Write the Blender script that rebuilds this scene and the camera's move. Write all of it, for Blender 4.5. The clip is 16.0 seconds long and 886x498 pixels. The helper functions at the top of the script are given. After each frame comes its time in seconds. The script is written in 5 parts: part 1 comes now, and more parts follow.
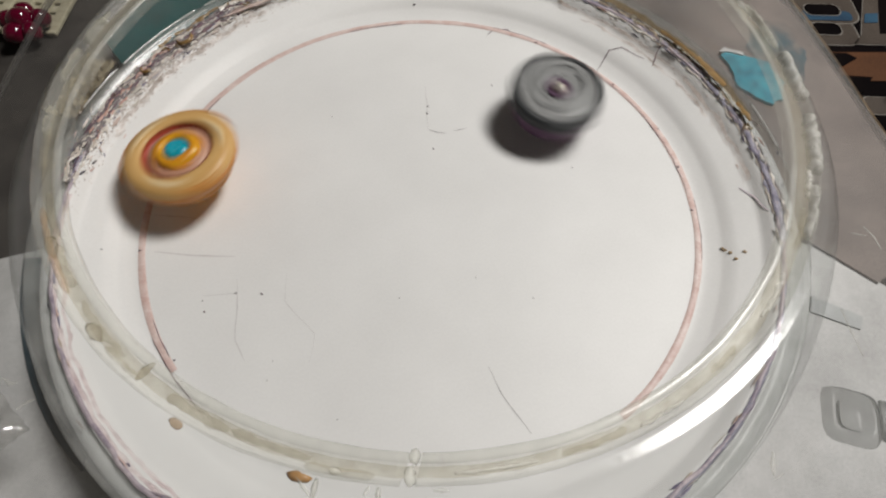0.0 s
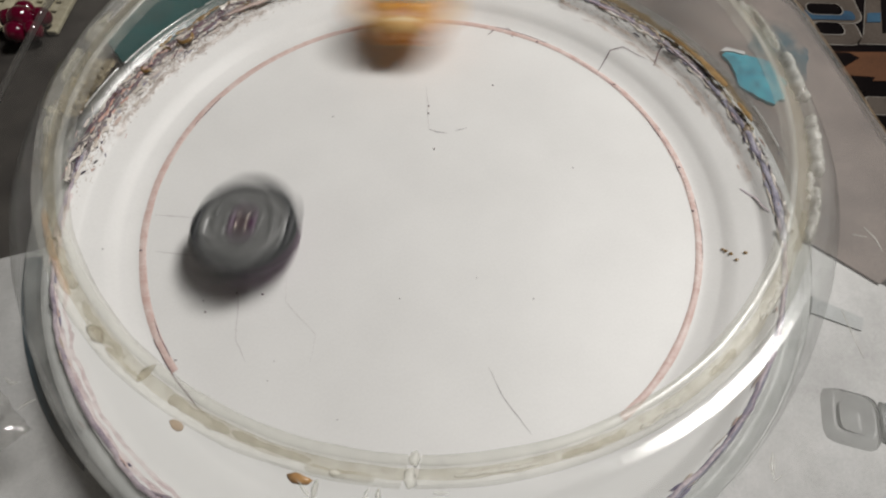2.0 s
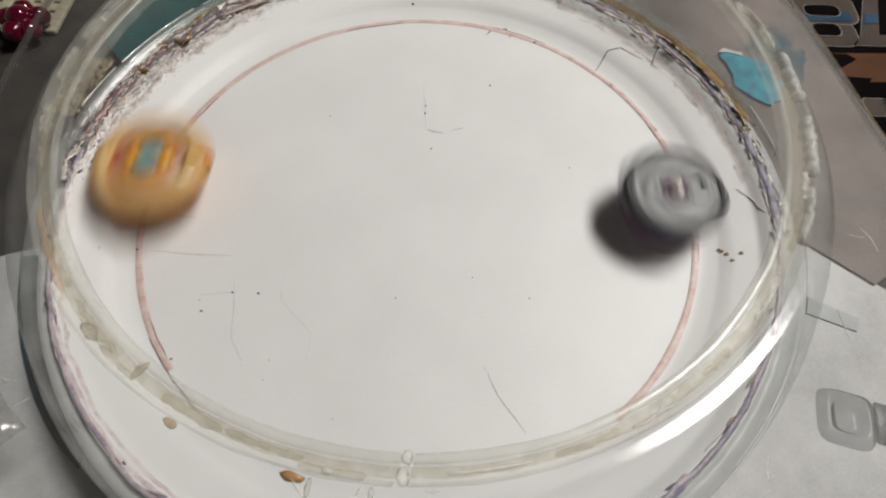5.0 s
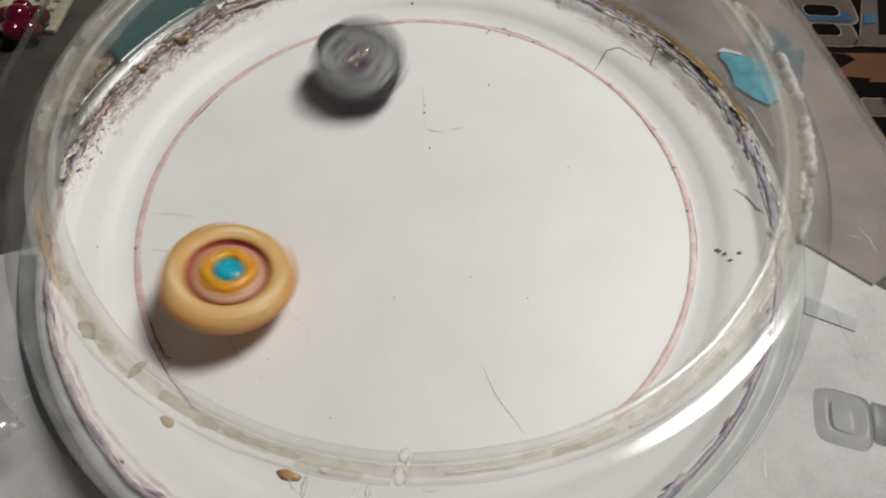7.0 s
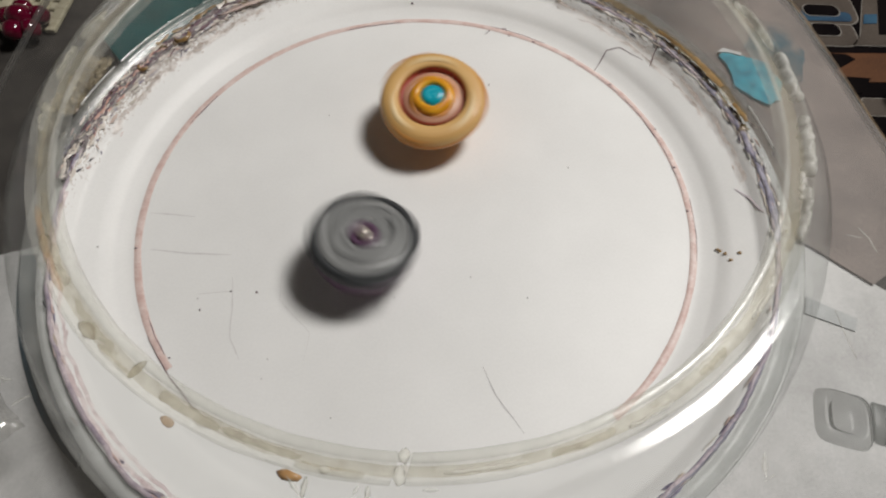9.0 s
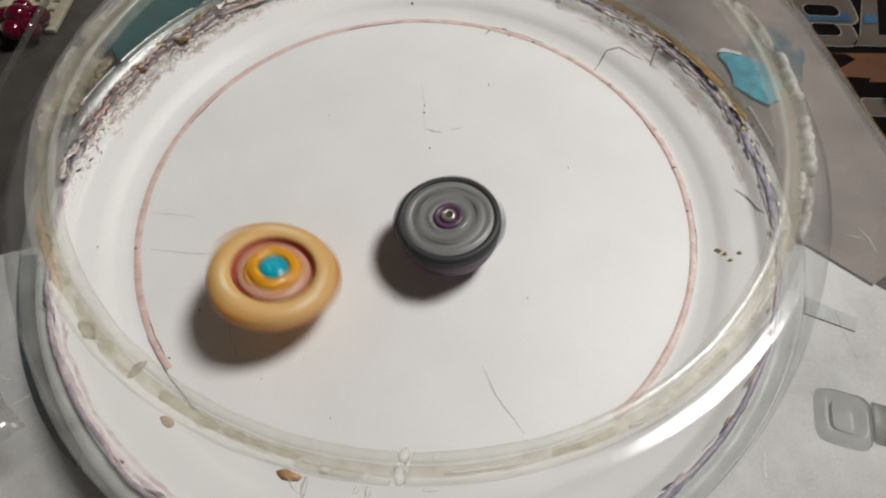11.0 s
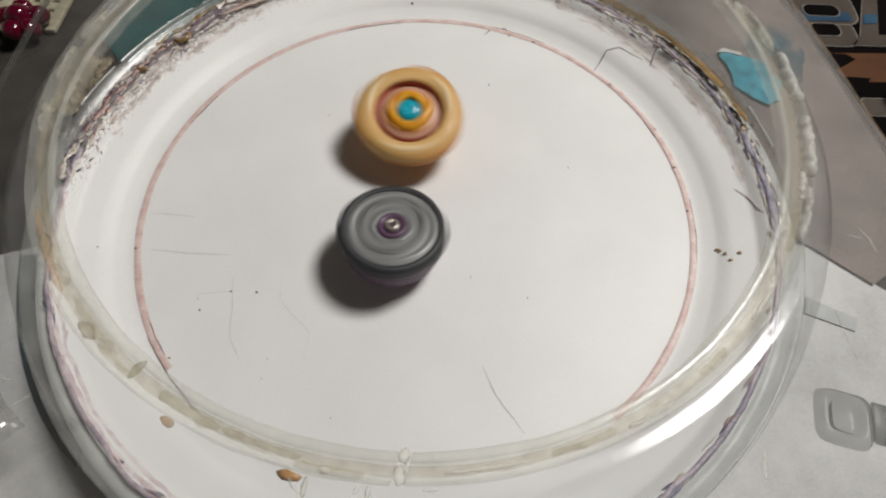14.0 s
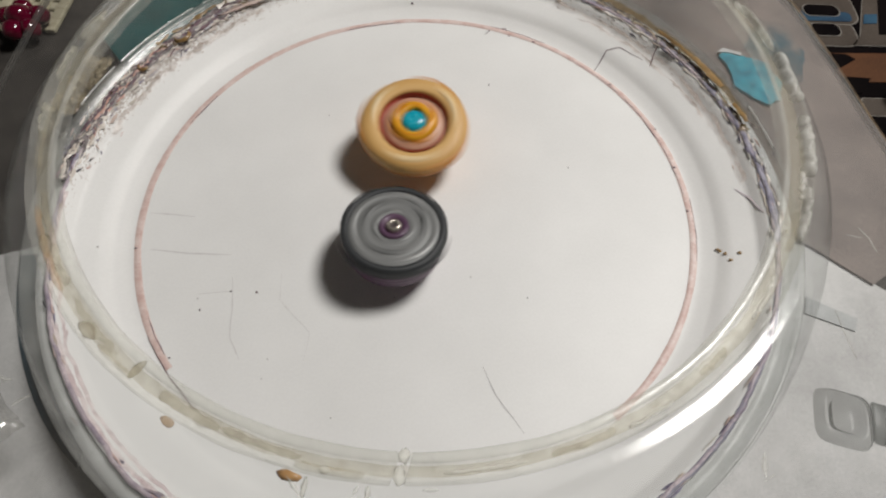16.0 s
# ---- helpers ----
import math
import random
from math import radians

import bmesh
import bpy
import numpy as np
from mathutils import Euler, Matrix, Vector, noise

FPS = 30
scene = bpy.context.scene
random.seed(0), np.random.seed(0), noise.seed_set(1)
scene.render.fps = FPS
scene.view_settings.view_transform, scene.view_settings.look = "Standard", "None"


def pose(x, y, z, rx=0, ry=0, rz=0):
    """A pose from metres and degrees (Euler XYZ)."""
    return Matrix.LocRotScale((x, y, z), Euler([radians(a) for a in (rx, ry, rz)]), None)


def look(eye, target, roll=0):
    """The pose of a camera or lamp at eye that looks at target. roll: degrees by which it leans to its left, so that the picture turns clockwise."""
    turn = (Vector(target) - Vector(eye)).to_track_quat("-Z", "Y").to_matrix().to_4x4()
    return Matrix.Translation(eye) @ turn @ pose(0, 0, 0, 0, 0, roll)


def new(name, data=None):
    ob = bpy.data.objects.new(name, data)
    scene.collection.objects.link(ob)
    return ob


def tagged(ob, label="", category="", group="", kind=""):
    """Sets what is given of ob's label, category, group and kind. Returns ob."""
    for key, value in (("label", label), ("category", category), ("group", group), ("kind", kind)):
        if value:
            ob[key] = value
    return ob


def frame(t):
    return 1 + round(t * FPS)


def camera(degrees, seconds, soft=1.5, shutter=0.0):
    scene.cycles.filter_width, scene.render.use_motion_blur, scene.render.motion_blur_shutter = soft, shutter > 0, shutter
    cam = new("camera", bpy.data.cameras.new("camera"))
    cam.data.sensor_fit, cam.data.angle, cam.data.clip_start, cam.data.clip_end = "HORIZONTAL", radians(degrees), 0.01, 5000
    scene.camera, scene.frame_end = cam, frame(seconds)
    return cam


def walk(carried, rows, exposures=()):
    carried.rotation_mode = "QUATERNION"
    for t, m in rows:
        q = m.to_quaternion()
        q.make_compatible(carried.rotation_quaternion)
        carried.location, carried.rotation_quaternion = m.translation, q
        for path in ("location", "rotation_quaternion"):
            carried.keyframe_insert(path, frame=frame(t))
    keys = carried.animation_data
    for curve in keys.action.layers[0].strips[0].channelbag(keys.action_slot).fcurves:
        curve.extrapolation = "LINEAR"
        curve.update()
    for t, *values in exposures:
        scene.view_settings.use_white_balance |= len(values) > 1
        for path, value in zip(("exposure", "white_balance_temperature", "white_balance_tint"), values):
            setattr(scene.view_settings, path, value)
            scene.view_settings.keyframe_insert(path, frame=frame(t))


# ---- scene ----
# ---------------------------------------------------------------- camera
cam = camera(74.26, 16.0, soft=2.2, shutter=0.65)


def view(x, y, z, tilt, turn, lean):
    return pose(x, y, z, tilt, 0, turn) @ pose(0, 0, 0, 0, 0, lean)


walk(cam, [
    (0.0, view(0.01299, -0.15442, 0.22246, 30.313, 1.114, 0.762)),
    (0.5, view(0.01292, -0.15338, 0.22352, 29.927, 1.133, 0.862)),
    (1.0, view(0.01282, -0.15337, 0.22332, 30.034, 1.237, 0.801)),
    (1.5, view(0.01309, -0.15267, 0.22380, 29.807, 1.278, 0.751)),
    (2.0, view(0.01319, -0.15313, 0.22333, 30.003, 1.333, 0.681)),
    (2.5, view(0.01399, -0.15217, 0.22344, 30.039, 1.087, 0.844)),
    (3.0, view(0.01464, -0.15313, 0.22321, 30.033, 1.247, 0.754)),
    (3.5, view(0.01458, -0.15286, 0.22319, 30.069, 1.278, 0.788)),
    (4.0, view(0.01449, -0.15380, 0.22306, 30.118, 1.349, 0.817)),
    (6.5, view(0.01565, -0.15385, 0.22307, 30.143, 1.290, 0.863)),
    (7.0, view(0.01570, -0.15390, 0.22320, 30.086, 1.384, 0.863)),
    (16.0, view(0.01570, -0.15390, 0.22320, 30.086, 1.384, 0.863)),
])

# ---------------------------------------------------------------- light
world = bpy.data.worlds.new("room_air")
scene.world = world
world.use_nodes = True
world.node_tree.nodes["Background"].inputs[0].default_value = (0.9, 0.93, 1.0, 1)
world.node_tree.nodes["Background"].inputs[1].default_value = 0.05

bulb = bpy.data.lights.new("room_lamp", "AREA")
bulb.shape, bulb.size, bulb.energy, bulb.color = "DISK", 0.34, 14.0, (1.0, 0.972, 0.935)
lamp = new("room_lamp", bulb)
lamp.matrix_world = look((0.59, 0.31, 1.10), (0, 0, 0))
scene.view_settings.exposure = 0.0


# ---------------------------------------------------------------- materials
def shade(name):
    m = bpy.data.materials.new(name)
    m.use_nodes = True
    nt = m.node_tree
    b = nt.nodes["Principled BSDF"]
    return m, nt, b


def add(nt, kind, **values):
    n = nt.nodes.new(kind)
    for k, v in values.items():
        n.inputs[k].default_value = v
    return n


def ramp(nt, source, stops):
    r = nt.nodes.new("ShaderNodeValToRGB")
    while len(r.color_ramp.elements) < len(stops):
        r.color_ramp.elements.new(0.5)
    for e, (at, c) in zip(r.color_ramp.elements, stops):
        e.position, e.color = at, (*c, 1)
    nt.links.new(source, r.inputs[0])
    return r.outputs[0]


def coords(nt):
    return nt.nodes.new("ShaderNodeTexCoord").outputs["Object"]


def grained(name, dark, light, scale=120.0, rough=0.5, bump=0.15, metal=0.0, coat=0.0, fine=900.0, spec=0.5, relief=0.0004):
    """A surface with a broad and a fine variation of colour, and a fine relief."""
    m, nt, b = shade(name)
    c = coords(nt)
    n1 = add(nt, "ShaderNodeTexNoise", Scale=scale, Detail=5.0)
    n2 = add(nt, "ShaderNodeTexNoise", Scale=fine, Detail=3.0)
    nt.links.new(c, n1.inputs["Vector"])
    nt.links.new(c, n2.inputs["Vector"])
    mixed = add(nt, "ShaderNodeMath")
    mixed.operation = "MULTIPLY_ADD"
    mixed.inputs[1].default_value = 0.35
    nt.links.new(n2.outputs[0], mixed.inputs[0])
    off = add(nt, "ShaderNodeMath")
    off.operation = "MULTIPLY"
    off.inputs[1].default_value = 0.65
    nt.links.new(n1.outputs[0], off.inputs[0])
    nt.links.new(off.outputs[0], mixed.inputs[2])
    nt.links.new(ramp(nt, mixed.outputs[0], [(0.32, dark), (0.68, light)]), b.inputs["Base Color"])
    b.inputs["Roughness"].default_value = rough
    b.inputs["Metallic"].default_value = metal
    b.inputs["Coat Weight"].default_value = coat
    b.inputs["Specular IOR Level"].default_value = spec
    bp = add(nt, "ShaderNodeBump", Strength=bump, Distance=relief)
    nt.links.new(mixed.outputs[0], bp.inputs["Height"])
    nt.links.new(bp.outputs[0], b.inputs["Normal"])
    return m


def clear_plastic(name, haze_low, haze_high, tint, haze_colour, rough=0.08, gloss=1.0, scale=45.0, bump=0.25, wide=0.0, edge_on=0.6):
    """Thin clear plastic: lets light through, with a cloudy scuffed share and a glossy skin."""
    m = bpy.data.materials.new(name)
    m.use_nodes = True
    nt = m.node_tree
    nt.nodes.clear()
    out = nt.nodes.new("ShaderNodeOutputMaterial")
    c = coords(nt)
    n1 = add(nt, "ShaderNodeTexNoise", Scale=scale, Detail=6.0, Roughness=0.65)
    nt.links.new(c, n1.inputs["Vector"])
    rng = add(nt, "ShaderNodeMapRange")
    rng.inputs[1].default_value, rng.inputs[2].default_value = 0.3, 0.7
    rng.inputs[3].default_value, rng.inputs[4].default_value = haze_low, haze_high
    nt.links.new(n1.outputs[0], rng.inputs[0])
    bp = add(nt, "ShaderNodeBump", Strength=bump, Distance=0.0015)
    nt.links.new(n1.outputs[0], bp.inputs["Height"])
    see = nt.nodes.new("ShaderNodeBsdfTransparent")
    see.inputs[0].default_value = (*tint, 1)
    fog = nt.nodes.new("ShaderNodeBsdfDiffuse")
    fog.inputs[0].default_value = (*haze_colour, 1)
    body = nt.nodes.new("ShaderNodeMixShader")
    nt.links.new(rng.outputs[0], body.inputs[0])
    nt.links.new(see.outputs[0], body.inputs[1])
    nt.links.new(fog.outputs[0], body.inputs[2])
    skin = add(nt, "ShaderNodeBsdfGlossy", Roughness=rough)
    nt.links.new(bp.outputs[0], skin.inputs["Normal"])
    edge = add(nt, "ShaderNodeLayerWeight", Blend=0.5)
    nt.links.new(bp.outputs[0], edge.inputs["Normal"])
    power = add(nt, "ShaderNodeMath")
    power.operation = "POWER"
    power.inputs[1].default_value = 5.0
    nt.links.new(edge.outputs["Facing"], power.inputs[0])
    amount = add(nt, "ShaderNodeMath")
    amount.operation = "MULTIPLY_ADD"
    amount.inputs[1].default_value, amount.inputs[2].default_value = edge_on, 0.04 * gloss
    nt.links.new(power.outputs[0], amount.inputs[0])
    last = nt.nodes.new("ShaderNodeMixShader")
    nt.links.new(amount.outputs[0], last.inputs[0])
    nt.links.new(body.outputs[0], last.inputs[1])
    nt.links.new(skin.outputs[0], last.inputs[2])
    if wide:
        # scuffs spread part of the gloss
        soft = add(nt, "ShaderNodeBsdfGlossy", Roughness=0.48)
        nt.links.new(bp.outputs[0], soft.inputs["Normal"])
        both = nt.nodes.new("ShaderNodeMixShader")
        both.inputs[0].default_value = wide
        nt.links.new(last.outputs[0], both.inputs[1])
        nt.links.new(soft.outputs[0], both.inputs[2])
        last = both
    nt.links.new(last.outputs[0], out.inputs[0])
    return m


def streaked(name, stops, rough, metal=0.0, coat=0.0, rings=700.0, turns=3.0):
    """Moulded or turned surface: fine rings round the axis and broad patches round the turn."""
    m, nt, b = shade(name)
    c = coords(nt)
    sep = nt.nodes.new("ShaderNodeSeparateXYZ")
    nt.links.new(c, sep.inputs[0])
    flat = nt.nodes.new("ShaderNodeCombineXYZ")
    nt.links.new(sep.outputs[0], flat.inputs[0])
    nt.links.new(sep.outputs[1], flat.inputs[1])
    length = nt.nodes.new("ShaderNodeVectorMath")
    length.operation = "LENGTH"
    nt.links.new(flat.outputs[0], length.inputs[0])
    n1 = add(nt, "ShaderNodeTexNoise", Scale=rings, Detail=2.0)
    n1.noise_dimensions = "1D"
    nt.links.new(length.outputs["Value"], n1.inputs["W"])
    n2 = add(nt, "ShaderNodeTexNoise", Scale=turns * 40.0, Detail=3.0)
    nt.links.new(c, n2.inputs["Vector"])
    mixed = add(nt, "ShaderNodeMath")
    mixed.operation = "MULTIPLY_ADD"
    mixed.inputs[1].default_value = 0.6
    nt.links.new(n1.outputs[0], mixed.inputs[0])
    part_two = add(nt, "ShaderNodeMath")
    part_two.operation = "MULTIPLY"
    part_two.inputs[1].default_value = 0.4
    nt.links.new(n2.outputs[0], part_two.inputs[0])
    nt.links.new(part_two.outputs[0], mixed.inputs[2])
    nt.links.new(ramp(nt, mixed.outputs[0], stops), b.inputs["Base Color"])
    b.inputs["Roughness"].default_value = rough
    b.inputs["Metallic"].default_value = metal
    b.inputs["Coat Weight"].default_value = coat
    bp = add(nt, "ShaderNodeBump", Strength=0.2, Distance=0.0003)
    nt.links.new(mixed.outputs[0], bp.inputs["Height"])
    nt.links.new(bp.outputs[0], b.inputs["Normal"])
    return m


def islands(name, stops, rough=0.5):
    m, nt, b = shade(name)
    g = nt.nodes.new("ShaderNodeNewGeometry")
    nt.links.new(ramp(nt, g.outputs["Random Per Island"], stops), b.inputs["Base Color"])
    b.inputs["Roughness"].default_value = rough
    return m


WHITE = grained("white_plastic", (0.78, 0.776, 0.762), (0.86, 0.856, 0.842), 22.0, 0.48, 0.03, spec=0.42)
CORAL = grained("coral_paint", (0.40, 0.19, 0.14), (0.68, 0.45, 0.38), 220.0, 0.5, 0.2)
PINK = grained("faded_red_line", (0.58, 0.38, 0.34), (0.80, 0.69, 0.65), 160.0, 0.5, 0.1)
DARK_MARK = grained("dark_marker", (0.05, 0.03, 0.05), (0.22, 0.12, 0.14), 300.0, 0.6, 0.1)
SCUFF = grained("grey_scuff", (0.28, 0.26, 0.27), (0.55, 0.53, 0.53), 300.0, 0.6, 0.1)
FAINT = grained("faint_scuff", (0.60, 0.575, 0.57), (0.74, 0.73, 0.72), 300.0, 0.5, 0.05)
DOME = clear_plastic("clear_dome", 0.004, 0.04, (0.95, 0.955, 0.952), (0.66, 0.67, 0.67), 0.15, 1.2, 40.0, 0.18, wide=0.009, edge_on=0.3)
SKIRT = clear_plastic("cloudy_skirt", -0.04, 0.34, (0.965, 0.96, 0.955), (0.17, 0.158, 0.142), 0.50, 1.2, 22.0, 0.35)
FLANGE = clear_plastic("cloudy_flange", 0.60, 0.88, (0.95, 0.955, 0.96), (0.80, 0.80, 0.80), 0.3, 0.6, 40.0, 0.4)
SOCKET = clear_plastic("socket_plastic", 0.08, 0.30, (0.64, 0.65, 0.64), (0.14, 0.145, 0.14), 0.3, 0.5, 60.0, 0.4)
LIP = clear_plastic("tray_lip", 0.08, 0.26, (0.93, 0.94, 0.93), (0.50, 0.50, 0.48), 0.2, 0.55, 60.0, 0.2)
RIM = clear_plastic("rim_plastic", 0.03, 0.15, (0.97, 0.97, 0.955), (0.74, 0.735, 0.69), 0.2, 0.35, 120.0, 0.3, edge_on=0.35)
RIDGE = clear_plastic("rim_ridge", 0.10, 0.30, (0.97, 0.97, 0.955), (0.80, 0.795, 0.75), 0.2, 0.8, 60.0, 0.3, edge_on=0.35)
GLUE = clear_plastic("yellowed_glue", 0.08, 0.42, (0.93, 0.915, 0.87), (0.42, 0.38, 0.29), 0.4, 0.12, 160.0, 0.6)
BEIGE_GLUE = clear_plastic("beige_glue", 0.10, 0.42, (0.96, 0.955, 0.93), (0.56, 0.54, 0.45), 0.3, 0.3, 160.0, 0.6)
PALE_GLUE = clear_plastic("pale_glue", 0.20, 0.50, (0.97, 0.97, 0.95), (0.84, 0.83, 0.78), 0.18, 0.6, 160.0, 0.6)
BROWN_CLEAR = clear_plastic("brown_clear_glue", 0.02, 0.55, (0.86, 0.78, 0.62), (0.26, 0.18, 0.09), 0.2, 0.8, 120.0, 0.5)
SMEAR = clear_plastic("brown_smear", -0.14, 0.48, (0.98, 0.96, 0.95), (0.42, 0.33, 0.28), 0.5, 0.2, 110.0, 0.1)
ORANGE_GLUE = clear_plastic("orange_glue", 0.10, 0.48, (0.94, 0.87, 0.78), (0.50, 0.34, 0.21), 0.2, 0.6, 160.0, 0.5)
BROWN_GLUE = grained("brown_glue", (0.30, 0.14, 0.04), (0.62, 0.36, 0.15), 200.0, 0.3, 0.3, coat=0.5)
GRIME = islands("joint_grime", [(0.0, (0.04, 0.035, 0.045)), (0.14, (0.12, 0.10, 0.16)), (0.30, (0.24, 0.22, 0.31)), (0.40, (0.42, 0.34, 0.28)),
                                (0.55, (0.62, 0.55, 0.48)), (0.66, (0.60, 0.42, 0.38)), (0.82, (0.70, 0.67, 0.62)), (1.0, (0.20, 0.13, 0.07))], 0.45)
PEEL = islands("peeled_film", [(0.0, (0.66, 0.61, 0.54)), (0.35, (0.74, 0.70, 0.65)), (0.6, (0.66, 0.52, 0.46)), (0.8, (0.55, 0.54, 0.58)), (1.0, (0.72, 0.66, 0.55))], 0.3)
CRUMBS = islands("beige_crumbs", [(0.0, (0.46, 0.40, 0.35)), (0.5, (0.66, 0.61, 0.56)), (1.0, (0.40, 0.33, 0.31))], 0.7)
CRACK = grained("grime_crack", (0.045, 0.038, 0.042), (0.36, 0.32, 0.31), 240.0, 0.5, 0.3)
INK = grained("blue_grey_ink", (0.10, 0.09, 0.14), (0.42, 0.40, 0.48), 200.0, 0.5, 0.3)
FILM = grained("cream_film", (0.52, 0.45, 0.38), (0.78, 0.74, 0.69), 150.0, 0.35, 0.3)
PEELED = grained("pink_film", (0.52, 0.36, 0.32), (0.78, 0.68, 0.62), 160.0, 0.35, 0.3)
PINK_STAIN = clear_plastic("pink_stain", -0.15, 0.36, (0.98, 0.93, 0.93), (0.62, 0.38, 0.43), 0.4, 0.3, 130.0, 0.2)
PURPLE_LINE = grained("purple_ink", (0.15, 0.12, 0.19), (0.72, 0.62, 0.64), 70.0, 0.5, 0.2)
CLOTH = grained("dark_cloth", (0.020, 0.017, 0.015), (0.060, 0.053, 0.046), 60.0, 0.9, 0.5)
WALL = grained("wall_paint", (0.42, 0.40, 0.37), (0.48, 0.46, 0.43), 3.0, 0.8, 0.1)
PAPER = grained("white_sheet", (0.43, 0.435, 0.435), (0.65, 0.65, 0.64), 18.0, 0.5, 0.2)
CARD = grained("brown_card", (0.046, 0.037, 0.035), (0.29, 0.240, 0.212), 17.0, 0.7, 0.3)
GREY_PRINT = grained("grey_print", (0.36, 0.38, 0.38), (0.47, 0.49, 0.49), 60.0, 0.6, 0.1)
TEAL = grained("teal_card", (0.0, 0.055, 0.056), (0.003, 0.125, 0.122), 30.0, 0.4, 0.1)
CYAN = grained("cyan_card", (0.0, 0.13, 0.22), (0.035, 0.43, 0.53), 160.0, 0.35, 0.2)
OCHRE = grained("ochre_smear", (0.12, 0.065, 0.015), (0.30, 0.19, 0.07), 90.0, 0.4, 0.3)
RED = grained("red_beads", (0.06, 0.001, 0.010), (0.14, 0.003, 0.024), 60.0, 0.12, 0.02, coat=1.0)
STRIP_SHADE = grained("strip_shade", (0.030, 0.050, 0.062), (0.085, 0.12, 0.14), 40.0, 0.6, 0.2)
WEAVE = grained("beige_weave", (0.33, 0.30, 0.20), (0.58, 0.54, 0.40), 200.0, 0.9, 0.4)
BOX_BLACK = grained("black_card", (0.002, 0.0015, 0.002), (0.006, 0.004, 0.004), 40.0, 0.8, 0.05, spec=0.03)
CHROME = grained("silver_print", (0.030, 0.021, 0.015), (0.088, 0.070, 0.056), 30.0, 0.6, 0.05, spec=0.2)
PALE_PRINT = grained("pale_print", (0.16, 0.145, 0.125), (0.27, 0.25, 0.225), 60.0, 0.6, 0.05, spec=0.2)
BLUE_PRINT = grained("blue_print", (0.008, 0.03, 0.065), (0.03, 0.09, 0.15), 40.0, 0.6, 0.05, spec=0.2)
ORANGE_PRINT = grained("orange_print", (0.055, 0.018, 0.004), (0.11, 0.040, 0.011), 40.0, 0.6, 0.05, spec=0.2)
WOOD = grained("pale_wood", (0.28, 0.17, 0.07), (0.42, 0.29, 0.15), 60.0, 0.6, 0.2)
PALE_BLUE = grained("pale_blue_plastic", (0.22, 0.38, 0.43), (0.38, 0.52, 0.56), 60.0, 0.3, 0.1)
EDGE_GLINT = clear_plastic("edge_glint", 0.45, 0.75, (0.97, 0.97, 0.96), (0.85, 0.85, 0.82), 0.12, 3.0, 90.0, 0.3)
DARK_GLUE = grained("dark_brown_glue", (0.17, 0.095, 0.03), (0.40, 0.26, 0.11), 150.0, 0.3, 0.3, coat=0.4)
OLIVE = grained("olive_card", (0.035, 0.032, 0.020), (0.11, 0.10, 0.068), 45.0, 0.5, 0.2)
FOIL = grained("gold_foil", (0.10, 0.075, 0.03), (0.45, 0.38, 0.24), 130.0, 0.5, 0.4, metal=0.25)
BLUE_HAZE = clear_plastic("blue_haze", -0.35, 0.55, (0.98, 0.99, 0.99), (0.09, 0.22, 0.28), 0.4, 0.2, 45.0, 0.2)
AMBER_STAIN = clear_plastic("amber_stain", 0.10, 0.50, (0.95, 0.90, 0.82), (0.34, 0.24, 0.14), 0.3, 0.6, 70.0, 0.2)
BAG = clear_plastic("clear_bag", 0.12, 0.45, (0.90, 0.90, 0.89), (0.50, 0.49, 0.47), 0.08, 4.0, 60.0, 0.6)

TAN = streaked("tan_plastic", [(0.3, (0.60, 0.33, 0.10)), (0.55, (0.70, 0.43, 0.16)), (0.75, (0.77, 0.51, 0.215))], 0.5, coat=0.1, rings=250.0)
CREAM = streaked("cream_plastic", [(0.3, (0.78, 0.58, 0.30)), (0.7, (0.86, 0.70, 0.44))], 0.45)
DARK_STEEL = streaked("dark_steel", [(0.3, (0.10, 0.103, 0.102)), (0.7, (0.15, 0.153, 0.15))], 0.45, metal=0.1)
LIGHT_STEEL = streaked("light_steel", [(0.3, (0.26, 0.263, 0.26)), (0.7, (0.38, 0.383, 0.38))], 0.4, metal=0.2)
AMBER = streaked("amber_plastic", [(0.3, (0.50, 0.18, 0.03)), (0.7, (0.66, 0.30, 0.07))], 0.4)
MAROON = streaked("maroon_groove", [(0.3, (0.30, 0.03, 0.015)), (0.7, (0.46, 0.09, 0.05))], 0.45)
ROSE = streaked("rose_clear", [(0.3, (0.50, 0.23, 0.14)), (0.7, (0.68, 0.41, 0.28))], 0.45, turns=6.0)
YELLOW = streaked("yellow_plastic", [(0.3, (0.60, 0.17, 0.01)), (0.5, (0.76, 0.34, 0.012)), (0.7, (0.84, 0.49, 0.035))], 0.35, coat=0.2, turns=7.0)
GEM = streaked("cyan_gem", [(0.3, (0.0, 0.20, 0.30)), (0.55, (0.01, 0.42, 0.54)), (0.72, (0.25, 0.70, 0.78))], 0.15, coat=0.8, turns=14.0)
STEEL = streaked("turned_steel", [(0.25, (0.165, 0.168, 0.166)), (0.5, (0.20, 0.203, 0.20)), (0.75, (0.25, 0.253, 0.25))], 0.5, metal=0.2, rings=420.0, turns=2.0)
BLACK = streaked("black_plastic", [(0.3, (0.018, 0.02, 0.022)), (0.7, (0.04, 0.043, 0.046))], 0.55, rings=300.0)
PURPLE = streaked("purple_plastic", [(0.3, (0.070, 0.032, 0.066)), (0.7, (0.16, 0.092, 0.15))], 0.35, rings=500.0)
BOLT = streaked("bolt_steel", [(0.3, (0.35, 0.31, 0.27)), (0.7, (0.62, 0.57, 0.50))], 0.25, metal=0.7, turns=9.0)
